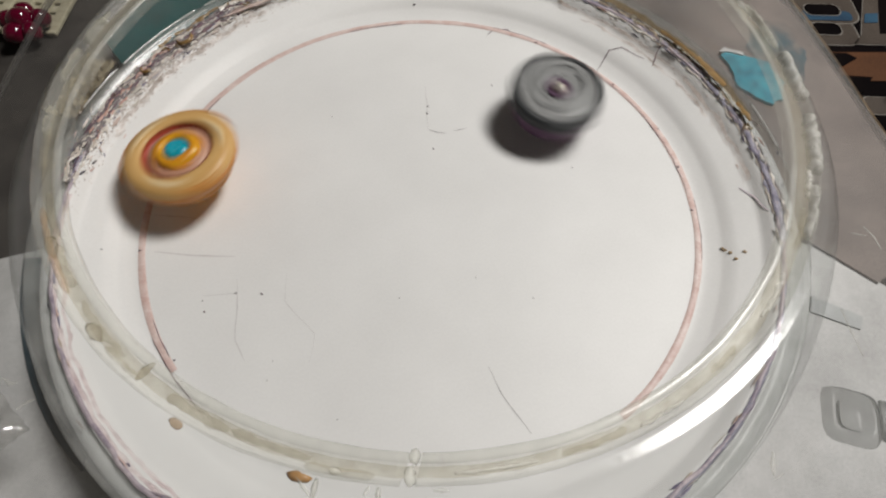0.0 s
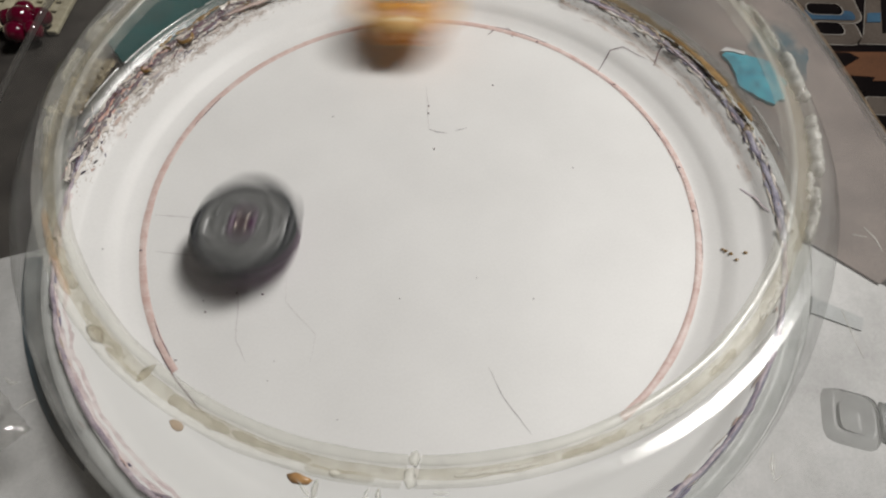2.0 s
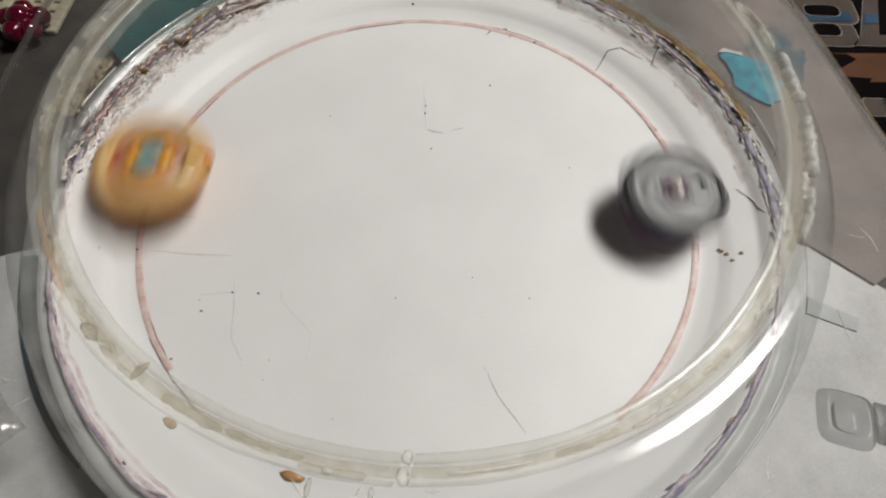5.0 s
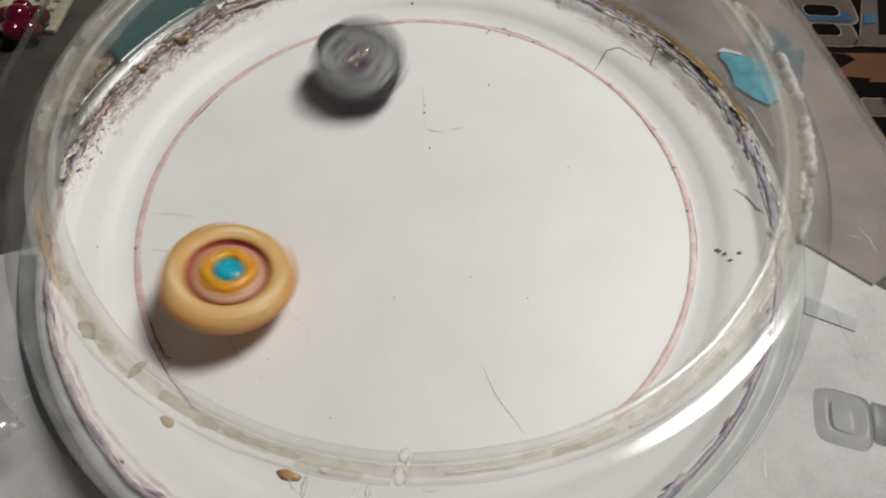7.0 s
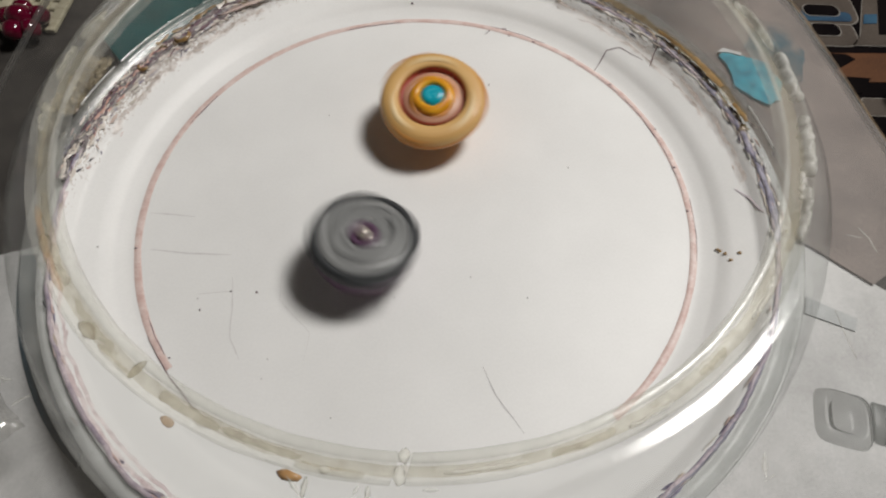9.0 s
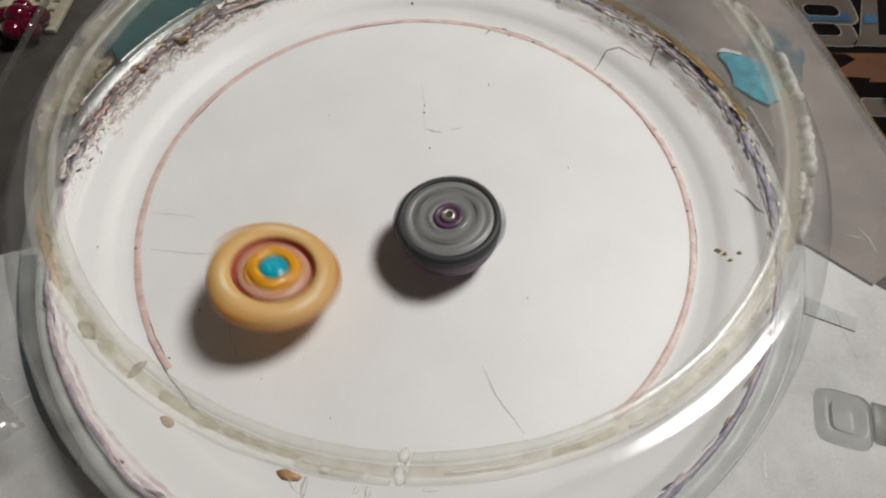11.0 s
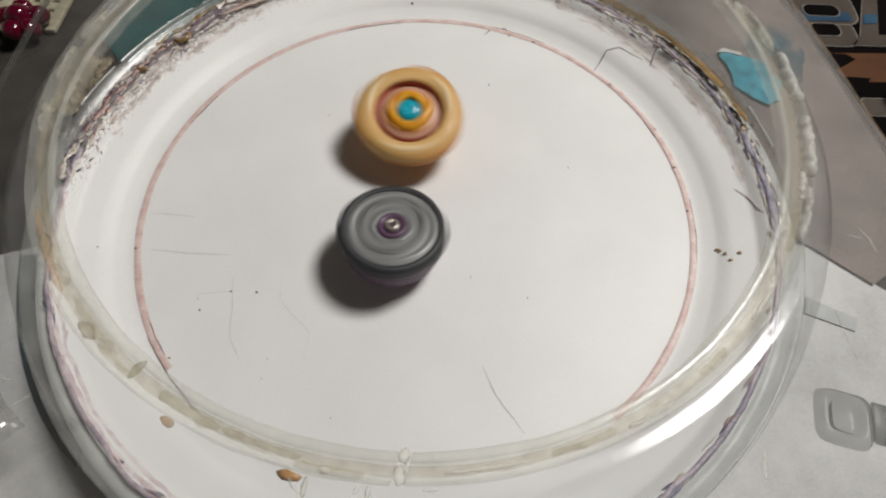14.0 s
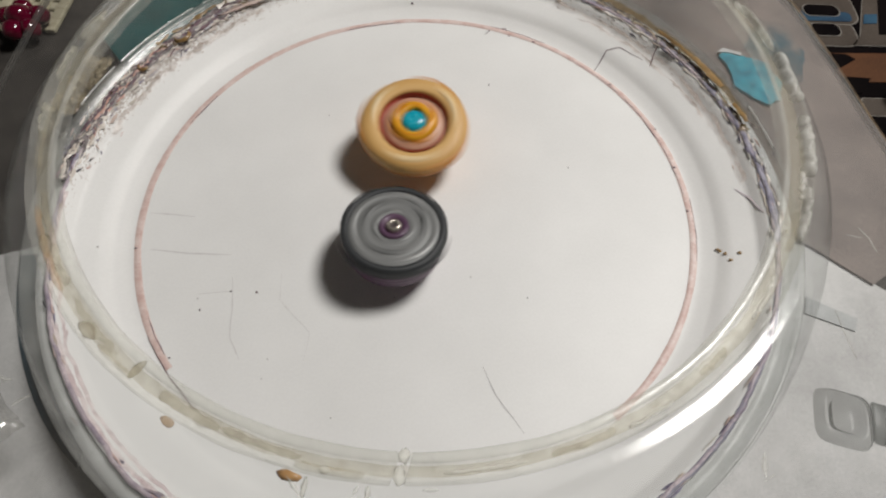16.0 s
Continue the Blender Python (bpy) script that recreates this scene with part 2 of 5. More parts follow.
HOLE = streaked("bolt_hole", [(0.3, (0.03, 0.02, 0.025)), (0.7, (0.07, 0.05, 0.05))], 0.5)


# ---------------------------------------------------------------- builders
def mesh_of(name, bm, material, smooth=True):
    me = bpy.data.meshes.new(name)
    bmesh.ops.recalc_face_normals(bm, faces=bm.faces[:])
    bm.to_mesh(me)
    bm.free()
    me.materials.append(material)
    if smooth:
        for f in me.polygons:
            f.use_smooth = True
    return me


def part(name, bm, material, parent=None, label="", smooth=True):
    ob = new(name, mesh_of(name, bm, material, smooth))
    if parent is not None:
        ob.parent = parent
    if label:
        ob["label"] = label
    return ob


def empty(name, label, category, group="", kind=""):
    ob = new(name)
    ob.empty_display_size = 0.01
    return tagged(ob, label, category, group, kind)


def lathe(profile, steps=96, shape=None, a0=0.0, a1=360.0, closed=False):
    """Turns a profile of (r, z) round the axis; shape(r, z, angle) may bend it. closed: the profile is a loop."""
    bm = bmesh.new()
    whole = abs(a1 - a0) >= 359.9
    count = steps if whole else steps + 1
    cols = []
    for i in range(count):
        a = math.radians(a0 + (a1 - a0) * i / steps)
        col = []
        for r, z in profile:
            x, y, zz = shape(r, z, a) if shape else (r * math.cos(a), r * math.sin(a), z)
            col.append(bm.verts.new((x, y, zz)))
        cols.append(col)
    n = len(profile)
    for i in range(steps):
        p, q = cols[i], cols[(i + 1) % count]
        for j in range(n if closed else n - 1):
            k = (j + 1) % n
            bm.faces.new((p[j], q[j], q[k], p[k]))
    if closed and not whole:
        bm.faces.new(cols[0])
        bm.faces.new(cols[-1])
    bmesh.ops.remove_doubles(bm, verts=bm.verts[:], dist=1e-6)
    return bm


def block(x0, y0, z0, x1, y1, z1, bevel=0.0):
    bm = bmesh.new()
    bmesh.ops.create_cube(bm, size=1.0)
    for v in bm.verts:
        v.co = Vector(((x0 + x1) / 2 + v.co.x * (x1 - x0), (y0 + y1) / 2 + v.co.y * (y1 - y0), (z0 + z1) / 2 + v.co.z * (z1 - z0)))
    if bevel:
        bmesh.ops.bevel(bm, geom=bm.edges[:], offset=bevel, segments=2, affect="EDGES", profile=0.5)
    return bm


def slab(outline, z0, z1, bevel=0.0):
    """A plate with the given outline."""
    bm = bmesh.new()
    face = bm.faces.new([bm.verts.new((x, y, z1)) for x, y in outline])
    r = bmesh.ops.extrude_face_region(bm, geom=[face])
    for v in r["geom"]:
        if isinstance(v, bmesh.types.BMVert):
            v.co.z = z0
    if bevel:
        edges = [e for e in bm.edges if all(abs(v.co.z - z1) < 1e-6 for v in e.verts)]
        bmesh.ops.bevel(bm, geom=edges, offset=bevel, segments=2, affect="EDGES", profile=0.5)
    return bm


def blob(centre, size, seed, squash=0.6, sub=2, rough=0.35):
    """An uneven bead of glue."""
    bm = bmesh.new()
    bmesh.ops.create_icosphere(bm, subdivisions=sub, radius=1.0)
    for v in bm.verts:
        d = 1.0 + rough * noise.noise(v.co * 1.4 + Vector((seed * 3.1, seed * 1.7, 0)))
        v.co = Vector((centre[0] + v.co.x * size[0] * d, centre[1] + v.co.y * size[1] * d, centre[2] + v.co.z * size[2] * d))
    return bm


def ragged(points, amount, seed, steps=5):
    """An outline with torn, uneven edges."""
    out = []
    for (ax, ay), (bx, by) in zip(points, points[1:] + points[:1]):
        for i in range(steps):
            x, y = ax + (bx - ax) * i / steps, ay + (by - ay) * i / steps
            out.append((x + amount * noise.noise(Vector((x * 160, y * 160, seed))), y + amount * noise.noise(Vector((x * 160, y * 160, seed + 9)))))
    return out


DISH_R, EDGE_R, EDGE_Z = 0.125, 0.1525, 0.0145


def dish_z(x, y):
    r = math.hypot(x, y)
    s = min(max((r - DISH_R - 0.0008) / 0.0140, 0.0), 1.0)
    e = min(max((r - 0.1475) / 0.0060, 0.0), 1.0)
    return 0.0038 * s * s * (3 - 2 * s) + 0.0062 * min(max((r - 0.134) / 0.0160, 0.0), 1.0) + 0.0045 * e * e * (3 - 2 * e)


def ribbon(points, width, material, parent, name, lift=0.00012, taper=True):
    """A thin scratch or ink stroke lying on the dish."""
    pts = []
    for (ax, ay), (bx, by) in zip(points, points[1:]):
        for i in range(6):
            pts.append((ax + (bx - ax) * i / 6, ay + (by - ay) * i / 6))
    pts.append(points[-1])
    bm = bmesh.new()
    rows = []
    for i, (x, y) in enumerate(pts):
        x0, y0 = pts[max(i - 1, 0)]
        x1, y1 = pts[min(i + 1, len(pts) - 1)]
        d = Vector((x1 - x0, y1 - y0, 0)).normalized()
        s = Vector((-d.y, d.x, 0))
        w = width * (0.55 + 0.6 * abs(noise.noise(Vector((x * 300, y * 300, 2.0)))))
        if taper:
            w *= 0.35 + 0.65 * math.sin(math.pi * (i + 0.5) / len(pts))
        x += 0.0006 * noise.noise(Vector((x * 120, y * 120, 5.0)))
        c = Vector((x, y, dish_z(x, y)))
        rows.append((bm.verts.new(c - s * w + Vector((0, 0, 0.00005))), bm.verts.new(c + Vector((0, 0, lift))), bm.verts.new(c + s * w + Vector((0, 0, 0.00005)))))
    for p, q in zip(rows, rows[1:]):
        bm.faces.new((p[0], q[0], q[1], p[1]))
        bm.faces.new((p[1], q[1], q[2], p[2]))
    return part(name, bm, material, parent)


# ---------------------------------------------------------------- room
TABLE_Z = -0.030
BOARD_Z = -0.0135


def room():
    floor = part("ground", block(-1.7, -1.7, TABLE_Z - 0.04, 1.7, 1.7, TABLE_Z), CLOTH, smooth=False)
    tagged(floor, "dark brown woven cloth under the arena", "cloth", kind="structure")
    for name, b in (("wall_north", (-1.7, 1.7, TABLE_Z - 0.04, 1.7, 1.8, 2.2)), ("wall_south", (-1.7, -1.8, TABLE_Z - 0.04, 1.7, -1.7, 2.2)),
                    ("wall_east", (1.7, -1.8, TABLE_Z - 0.04, 1.8, 1.8, 2.2)), ("wall_west", (-1.8, -1.8, TABLE_Z - 0.04, -1.7, 1.8, 2.2))):
        tagged(part(name, block(*b), WALL, smooth=False), "plain dim painted wall of the room", "wall", kind="structure")
    tagged(part("ceiling", block(-1.8, -1.8, 2.2, 1.8, 1.8, 2.3), WALL, smooth=False), "plain painted ceiling of the room", "ceiling", kind="structure")


room()


# ---------------------------------------------------------------- arena tray
def arena():
    tray = empty("arena_tray", "white shallow arena dish with faded red ring and stained edge", "arena")
    prof = [(0.0, 0.0), (0.04, 0.0), (0.08, 0.0), (0.115, 0.0), (0.1265, 0.0)]
    for i in range(1, 31):
        r = 0.127 + (EDGE_R + 0.002 - 0.127) * i / 30
        prof.append((r, dish_z(r, 0)))
    prof += [(EDGE_R + 0.0028, EDGE_Z - 0.0015), (EDGE_R + 0.001, EDGE_Z - 0.004), (0.127, -0.004), (0.0, -0.004)]
    part("dish", lathe(prof, 144), WHITE, tray)

    # the red ring: a shallow raised line with uneven edges
    def wobble(r, z, a):
        w = 0.00035 * noise.noise(Vector((math.cos(a) * 6, math.sin(a) * 6, r * 900)))
        r += w
        return r * math.cos(a), r * math.sin(a), z
    part("ring_line", lathe([(0.1234, 0.0001), (0.1240, 0.0004), (0.1258, 0.0004), (0.1265, 0.0001)], 240, wobble, -50, 222), PINK, tray, "faded pink-red ring line")
    # dark worn stretches on the ring
    for a0, a1, r, w in ((-150, -141, 0.1238, 0.0006), (-146, -128, 0.1262, 0.0004), (98, 112, 0.1236, 0.0003), (60, 74, 0.1262, 0.0004), (4, 34, 0.1238, 0.0004), (-12, 3, 0.1263, 0.0003), (150, 160, 0.1236, 0.0003), (36, 52, 0.1240, 0.0003)):
        steps = max(3, int((a1 - a0) / 2))
        ribbon([(r * math.cos(math.radians(a0 + (a1 - a0) * i / steps)), r * math.sin(math.radians(a0 + (a1 - a0) * i / steps))) for i in range(steps + 1)],
               w, DARK_MARK, tray, "worn_mark", lift=0.0005)
    # base that carries the dish
    part("base", lathe([(0.100, TABLE_Z), (0.104, TABLE_Z), (0.112, -0.004), (0.108, -0.004)], 96, closed=True), WHITE, tray)

    # specks of dirt
    for i, (x, y, s) in enumerate(((-135, -33, 6), (-122, -30, 10), (-87, -58, 8), (-89, -53, 6), (-76, -49, 7), (-65, -49, 9), (-48, 51, 5), (0, 60, 7), (0, 55, 8),
                                   (4, 32, 7), (33, 76, 7), (58, 110, 14), (97, 79, 12), (116, 49, 9), (122, 25, 14), (124, 0, 11), (-11, 135, 12), (-7, -49, 5), (49, -47, 5),
                                   (-94, -79, 7), (-27, -100, 5), (-55, -78, 4), (-56, -86, 4), (71, 23, 5), (25, -38, 4), (-104, 110, 9), (-112, 101, 12))):
        x, y, s = x / 1000, y / 1000, s / 12500
        part("speck", blob((x, y, dish_z(x, y) + 0.0002), (s * 0.9, s * 0.6, 0.0005), i, sub=1), DARK_MARK if s > 0.0005 else SCUFF, tray)
    mm = lambda l: [(x / 1000, y / 1000) for x, y in l]
    ribbon(mm([(29.9, -77.6), (35.3, -88.7), (40.6, -96.0), (45.8, -102.8)]), 0.00028, SCUFF, tray, "scratch")
    ribbon(mm([(-115.6, -30.1), (-99.3, -31.4), (-80.1, -31.4)]), 0.0005, FAINT, tray, "scratch")
    ribbon(mm([(-121.0, -11.2), (-109.4, -11.6), (-100.5, -12.4)]), 0.0004, FAINT, tray, "scratch")
    ribbon(mm([(-77.0, -42.2), (-73.8, -55.2), (-71.8, -70.1), (-66.1, -78.8)]), 0.00035, FAINT, tray, "scratch")
    ribbon(mm([(-2.0, 74.2), (-0.4, 60.0), (0.7, 44.1)]), 0.0003, FAINT, tray, "scratch")
    ribbon(mm([(1.0, 44.5), (5.0, 43.0), (10.1, 42.4)]), 0.0004, SCUFF, tray, "scratch")
    ribbon(mm([(14.0, 44.3), (19.9, 46.3)]), 0.0003, SCUFF, tray, "scratch")
    ribbon(mm([(89.0, 88.2), (96.1, 99.3), (102.2, 99.7), (113.1, 90.0)]), 0.0005, DARK_MARK, tray, "ink_stroke")
    ribbon(mm([(30.7, 115.0), (33.9, 118.9), (42.5, 120.4), (44.6, 113.6)]), 0.0005, DARK_MARK, tray, "ink_stroke")
    ribbon(mm([(144.3, 8.0), (148.6, 2.1), (151.0, -8.1)]), 0.0009, PURPLE_LINE, tray, "ink_stroke")
    ribbon(mm([(116.1, 85.4), (119.0, 92.0), (121.0, 95.0)]), 0.0006, DARK_MARK, tray, "ink_stroke")
    ribbon(mm([(-89.7, -50.8), (-75.6, -48.8)]), 0.0002, FAINT, tray, "scratch")
    ribbon(mm([(-56.2, -38.6), (-55.2, -51.9), (-40.1, -66.3), (-40.5, -78.2)]), 0.00015, FAINT, tray, "scratch")
    for x, y in ((132.4, -21.5), (134.5, -24.5), (135.7, -28.2), (139.5, -25.3), (133.2, -22.6)):
        x, y = x / 1000, y / 1000
        part("speck", blob((x, y, dish_z(x, y) + 0.0002), (0.0011, 0.0008, 0.0005), x * 900, sub=1), DARK_GLUE, tray)

    # flaking glue, ink and paint along the edge joint
    rnd = random.Random(4)
    bm = bmesh.new()

    def flake(a, r, z, along, across, tall, skew=0.12):
        ca, sa = math.cos(a), math.sin(a)
        tilt = rnd.gauss(0, skew)
        ring = []
        k = rnd.randint(5, 7)
        for i in range(k):
            b = 2 * math.pi * i / k
            u, v = along * math.cos(b) * rnd.uniform(0.6, 1.2), across * math.sin(b) * rnd.uniform(0.6, 1.2)
            u, v = u * math.cos(tilt) - v * math.sin(tilt), u * math.sin(tilt) + v * math.cos(tilt)
            ring.append(bm.verts.new(((r + v) * ca - u * sa, (r + v) * sa + u * ca, z)))
        top = bm.verts.new((r * ca, r * sa, z + tall))
        for i in range(k):
            bm.faces.new((ring[i], ring[(i + 1) % k], top))
    for i in range(330):
        a = rnd.uniform(-6, 71) if rnd.random() < 0.17 else rnd.uniform(112, 180)
        a = math.radians(a + rnd.gauss(0, 1.5))
        r = rnd.gauss(0.1548, 0.0026)
        z = dish_z(r, 0) + max(0, r - 0.1535) * 0.5
        flake(a, r, z, rnd.uniform(0.0006, 0.0038), rnd.uniform(0.0002, 0.0007), rnd.uniform(0.0002, 0.0009), 0.4 if a > 1.5 else 0.15)
    for i in range(260):
        a = math.radians(rnd.uniform(0, 360))
        flake(a, rnd.gauss(0.1535, 0.0008), EDGE_Z, rnd.uniform(0.001, 0.006), rnd.uniform(0.0003, 0.0007), rnd.uniform(0.0003, 0.0008))
    tagged(part("joint_grime", bm, GRIME, tray, "flaking glue, ink and dirt along the edge", smooth=False), kind="stuff")
    bm = bmesh.new()
    for i in range(3000):
        a = math.radians(rnd.gauss(150, 13) if rnd.random() < 0.95 else rnd.gauss(42, 15))
        r = EDGE_R - abs(rnd.gauss(0, 0.0022))
        s = rnd.uniform(0.00012, 0.0005)
        flake(a, r, dish_z(r, 0) + 0.00005, s * 1.6, s * 0.8, rnd.uniform(0.0001, 0.00025))
    tagged(part("glue_debris", bm, CRUMBS, tray, "beige crumbs of old glue", smooth=False), kind="stuff")

    bm = bmesh.new()
    for i in range(150):
        a = math.radians(rnd.uniform(114, 174))
        r = rnd.gauss(0.1542, 0.0022)
        flake(a, r, dish_z(r, 0) + max(0, r - 0.1535) * 0.4, rnd.uniform(0.002, 0.006), rnd.uniform(0.0008, 0.0022), rnd.uniform(0.0001, 0.0003))
    tagged(part("peeled_film", bm, PEEL, tray, "cream peeling film of old glue", smooth=False), kind="stuff")

    # purple stained seam round the whole edge
    def seam(r, z, a):
        r += 0.0010 * noise.noise(Vector((math.cos(a) * 14, math.sin(a) * 14, 1.0))) + 0.0006 * noise.noise(Vector((math.cos(a) * 60, math.sin(a) * 60, 1.0)))
        return r * math.cos(a), r * math.sin(a), z
    part("stained_seam", lathe([(0.1530, 0.0144), (0.1533, 0.0151), (0.1542, 0.0152), (0.1548, 0.0144)], 260, seam), PURPLE_LINE, tray, "purple stained seam")

    # cloudy flange that carries the cover
    def aside(r, z, a):
        return r * math.cos(a) + 0.0016 * (r > 0.16), r * math.sin(a), z
    part("flange", lathe([(0.1540, 0.0120), (0.1614, 0.0114), (0.1618, 0.0104), (0.1540, 0.0105)], 128, aside, closed=True), FLANGE, tray, "cloudy flange")

    # stepped clear lip outside the dish
    part("lip", lathe([(0.1550, 0.0138), (0.1564, 0.0146), (0.1576, 0.0176), (0.1586, 0.0179), (0.1600, 0.0204), (0.1612, 0.0204),
                       (0.1612, 0.0193), (0.1592, 0.0168), (0.1582, 0.0164), (0.1568, 0.0134), (0.1554, 0.0128)], 128, closed=True), LIP, tray, "clear stepped lip").visible_shadow = False
    # long broken ridges of ink, film and brown glue along the joint
    def ridge(a0, a1, r0, width, tall, material, name, seed, lift=0.0, calm=1.0):
        bm = bmesh.new()
        n = int((a1 - a0) * 2.6)
        last = None
        for i in range(n + 1):
            a = math.radians(a0 + (a1 - a0) * i / n)
            u = Vector((math.cos(a) * 16, math.sin(a) * 16, seed))
            rr = r0 + calm * (0.0016 * noise.noise(u) + 0.0007 * noise.noise(u * 4))
            w = width * max(0.0, 1 - 0.45 * calm + 0.9 * calm * noise.noise(u * 2.3 + Vector((7, 0, 0))))
            z = dish_z(rr, 0) + max(0, rr - 0.1535) * 0.5 + lift
            if w < width * 0.12:
                last = None
                continue
            row = [bm.verts.new(((rr + d) * math.cos(a), (rr + d) * math.sin(a), z + h)) for d, h in ((-w, 0.0), (-w * 0.3, tall * (0.6 + calm * noise.noise(u * 7))), (w * 0.4, tall), (w, 0.0))]
            if last:
                for k in range(3):
                    bm.faces.new((last[k], row[k], row[k + 1], last[k + 1]))
            last = row
        part(name, bm, material, tray)
    for k, (r0, w, m, nm) in enumerate(((0.1535, 0.0007, INK, "ink_ridge"), (0.1548, 0.0010, INK, "ink_ridge"), (0.1556, 0.0014, FILM, "film_ridge"), (0.1526, 0.0012, FILM, "film_ridge"),
                                        (0.1542, 0.0005, DARK_MARK, "ink_ridge"), (0.1562, 0.0005, DARK_MARK, "ink_ridge"))):
        ridge(-8, 72, r0, w * (0.55 if m == FILM else 1.5), 0.0003, CRACK if m == DARK_MARK else m, nm, k * 2.3, calm=0.7)
        ridge(112, 182, r0 + 0.0004, w * (1.7 if m == FILM else 1.4), 0.0009, CRACK if m == INK and k else m, nm, k * 3.1 + 9, calm=1.2)
    # dark cracks that run along the joint
    for k in range(7):
        ridge(118 + 5 * (k % 3), 176 - 4 * (k % 2), 0.1527 + 0.0005 * k, 0.0005 + 0.0002 * (k % 3), 0.0009, (CRACK, DARK_MARK, CRACK, FILM)[k % 4], "crack", 60 + k * 4.7, 0.0005, calm=1.15)
    ridge(148, 172, 0.1546, 0.0011, 0.0007, CORAL, "coral_crumb", 93.0, 0.0008, calm=1.2)
    ridge(124, 146, 0.1518, 0.0012, 0.0004, FILM, "film_ridge", 97.0, 0.0003, calm=1.2)
    # curled brown glue and peeled pink film
    for x, y, r, turn, m in ((-0.1262, 0.0872, 0.0042, 205, DARK_GLUE), (-0.1395, 0.0640, 0.0026, 160, DARK_GLUE), (-0.1330, 0.0770, 0.0020, 20, BROWN_CLEAR)):
        bm = lathe([(r * 0.72, 0.0), (r * 0.8, 0.0013), (r, 0.0016), (r * 1.1, 0.0)], 14, None, 0, 190)
        bmesh.ops.transform(bm, matrix=pose(x, y, dish_z(x, y) + 0.0012, 8, 10, turn), verts=bm.verts[:])
        part("glue_curl", bm, m, tray, "curled brown glue")
    peel = slab(ragged([(-0.1120, 0.1045), (-0.1060, 0.1120), (-0.0830, 0.1250), (-0.0940, 0.1165)], 0.0012, 3.0), 0.0150, 0.0156)
    part("peeled_strip", peel, PEELED, tray, "pink peeled strip of film")
    ridge(-9, 26, 0.1538, 0.0012, 0.0006, INK, "ink_ridge", 71.0, 0.0003, calm=0.5)
    ridge(-6, 40, 0.1530, 0.0002, 0.0004, CRACK, "crack", 77.0, 0.0004, calm=0.9)
    ridge(23, 31, 0.1574, 0.0020, 0.0006, DARK_GLUE, "glue_smear", 81.0, 0.0016, calm=0.5)
    ridge(14.5, 19, 0.1568, 0.0013, 0.0006, DARK_GLUE, "glue_smear", 83.0, 0.0016, calm=0.5)
    for k in range(64):
        a = math.radians(rnd.uniform(118, 176) if k % 4 else rnd.uniform(2, 50))
        r = rnd.gauss(0.1562, 0.0012)
        part("glue_lump", blob((r * math.cos(a), r * math.sin(a), dish_z(r, 0) + 0.0008), (rnd.uniform(0.0008, 0.0028), rnd.uniform(0.0008, 0.0026), 0.0010), k * 1.9, rough=0.7),
             (PALE_GLUE, GLUE, PALE_GLUE, BROWN_CLEAR, BEIGE_GLUE)[k % 5], tray)
    # highlight lines on the stepped lip's moulded edges, put in as pale strips
    for r0, z0, w, a0, a1 in ((0.1610, 0.0206, 0.0004, 140, 157), (0.1598, 0.0186, 0.00025, 138, 156), (0.1614, 0.0206, 0.0003, 158.5, 168), (0.1600, 0.0206, 0.0003, 8, 17), (0.1606, 0.0205, 0.0002, 118, 138)):
        part("lip_edge_glint", lathe([(r0 - w, z0 - 0.0002), (r0 - w * 0.5, z0 + 0.0004), (r0 + w * 0.5, z0 + 0.0004), (r0 + w, z0 - 0.0002)], 24, None, a0, a1), EDGE_GLINT, tray, "moulded edge with its highlight in pale plastic")
    ridge(16, 54, 0.1575, 0.0026, 0.0004, BROWN_CLEAR, "glue_smear", 3.3, 0.0012, calm=0.45)
    ridge(29, 40, 0.1574, 0.0013, 0.0004, OCHRE, "glue_smear", 13.3, 0.0014, calm=0.5)
    ridge(116, 150, 0.1576, 0.0016, 0.0008, OCHRE, "glue_smear", 5.3, 0.0006)
    ridge(159, 173, 0.1530, 0.0011, 0.0006, CORAL, "coral_crumb", 31.3, 0.0003, calm=1.3)
    ridge(120, 150, 0.1520, 0.0006, 0.0006, DARK_MARK, "ink_ridge", 41.3, 0.0003, calm=1.3)
    ridge(112, 136, 0.1568, 0.0020, 0.0010, FILM, "film_ridge", 8.3, 0.0006)
    ridge(184, 264, 0.1526, 0.0014, 0.0002, PINK_STAIN, "pink_stain", 4.1, calm=0.35)
    ridge(200, 258, 0.1508, 0.0016, 0.0001, PINK_STAIN, "pink_stain", 14.1, 0.0001, calm=0.5)
    ridge(4, 62, 0.1492, 0.0028, 0.0001, SMEAR, "brown_smear", 2.7, 0.0001, calm=0.6)
    ridge(20, 56, 0.1462, 0.0016, 0.0001, SMEAR, "brown_smear", 12.7, 0.0001, calm=0.9)
    ridge(128, 170, 0.1490, 0.0036, 0.0001, SMEAR, "brown_smear", 22.7, 0.0001, calm=0.6)
    ridge(282, 350, 0.1538, 0.0012, 0.0005, INK, "ink_ridge", 6.1, calm=0.4)
    return tray


arena()


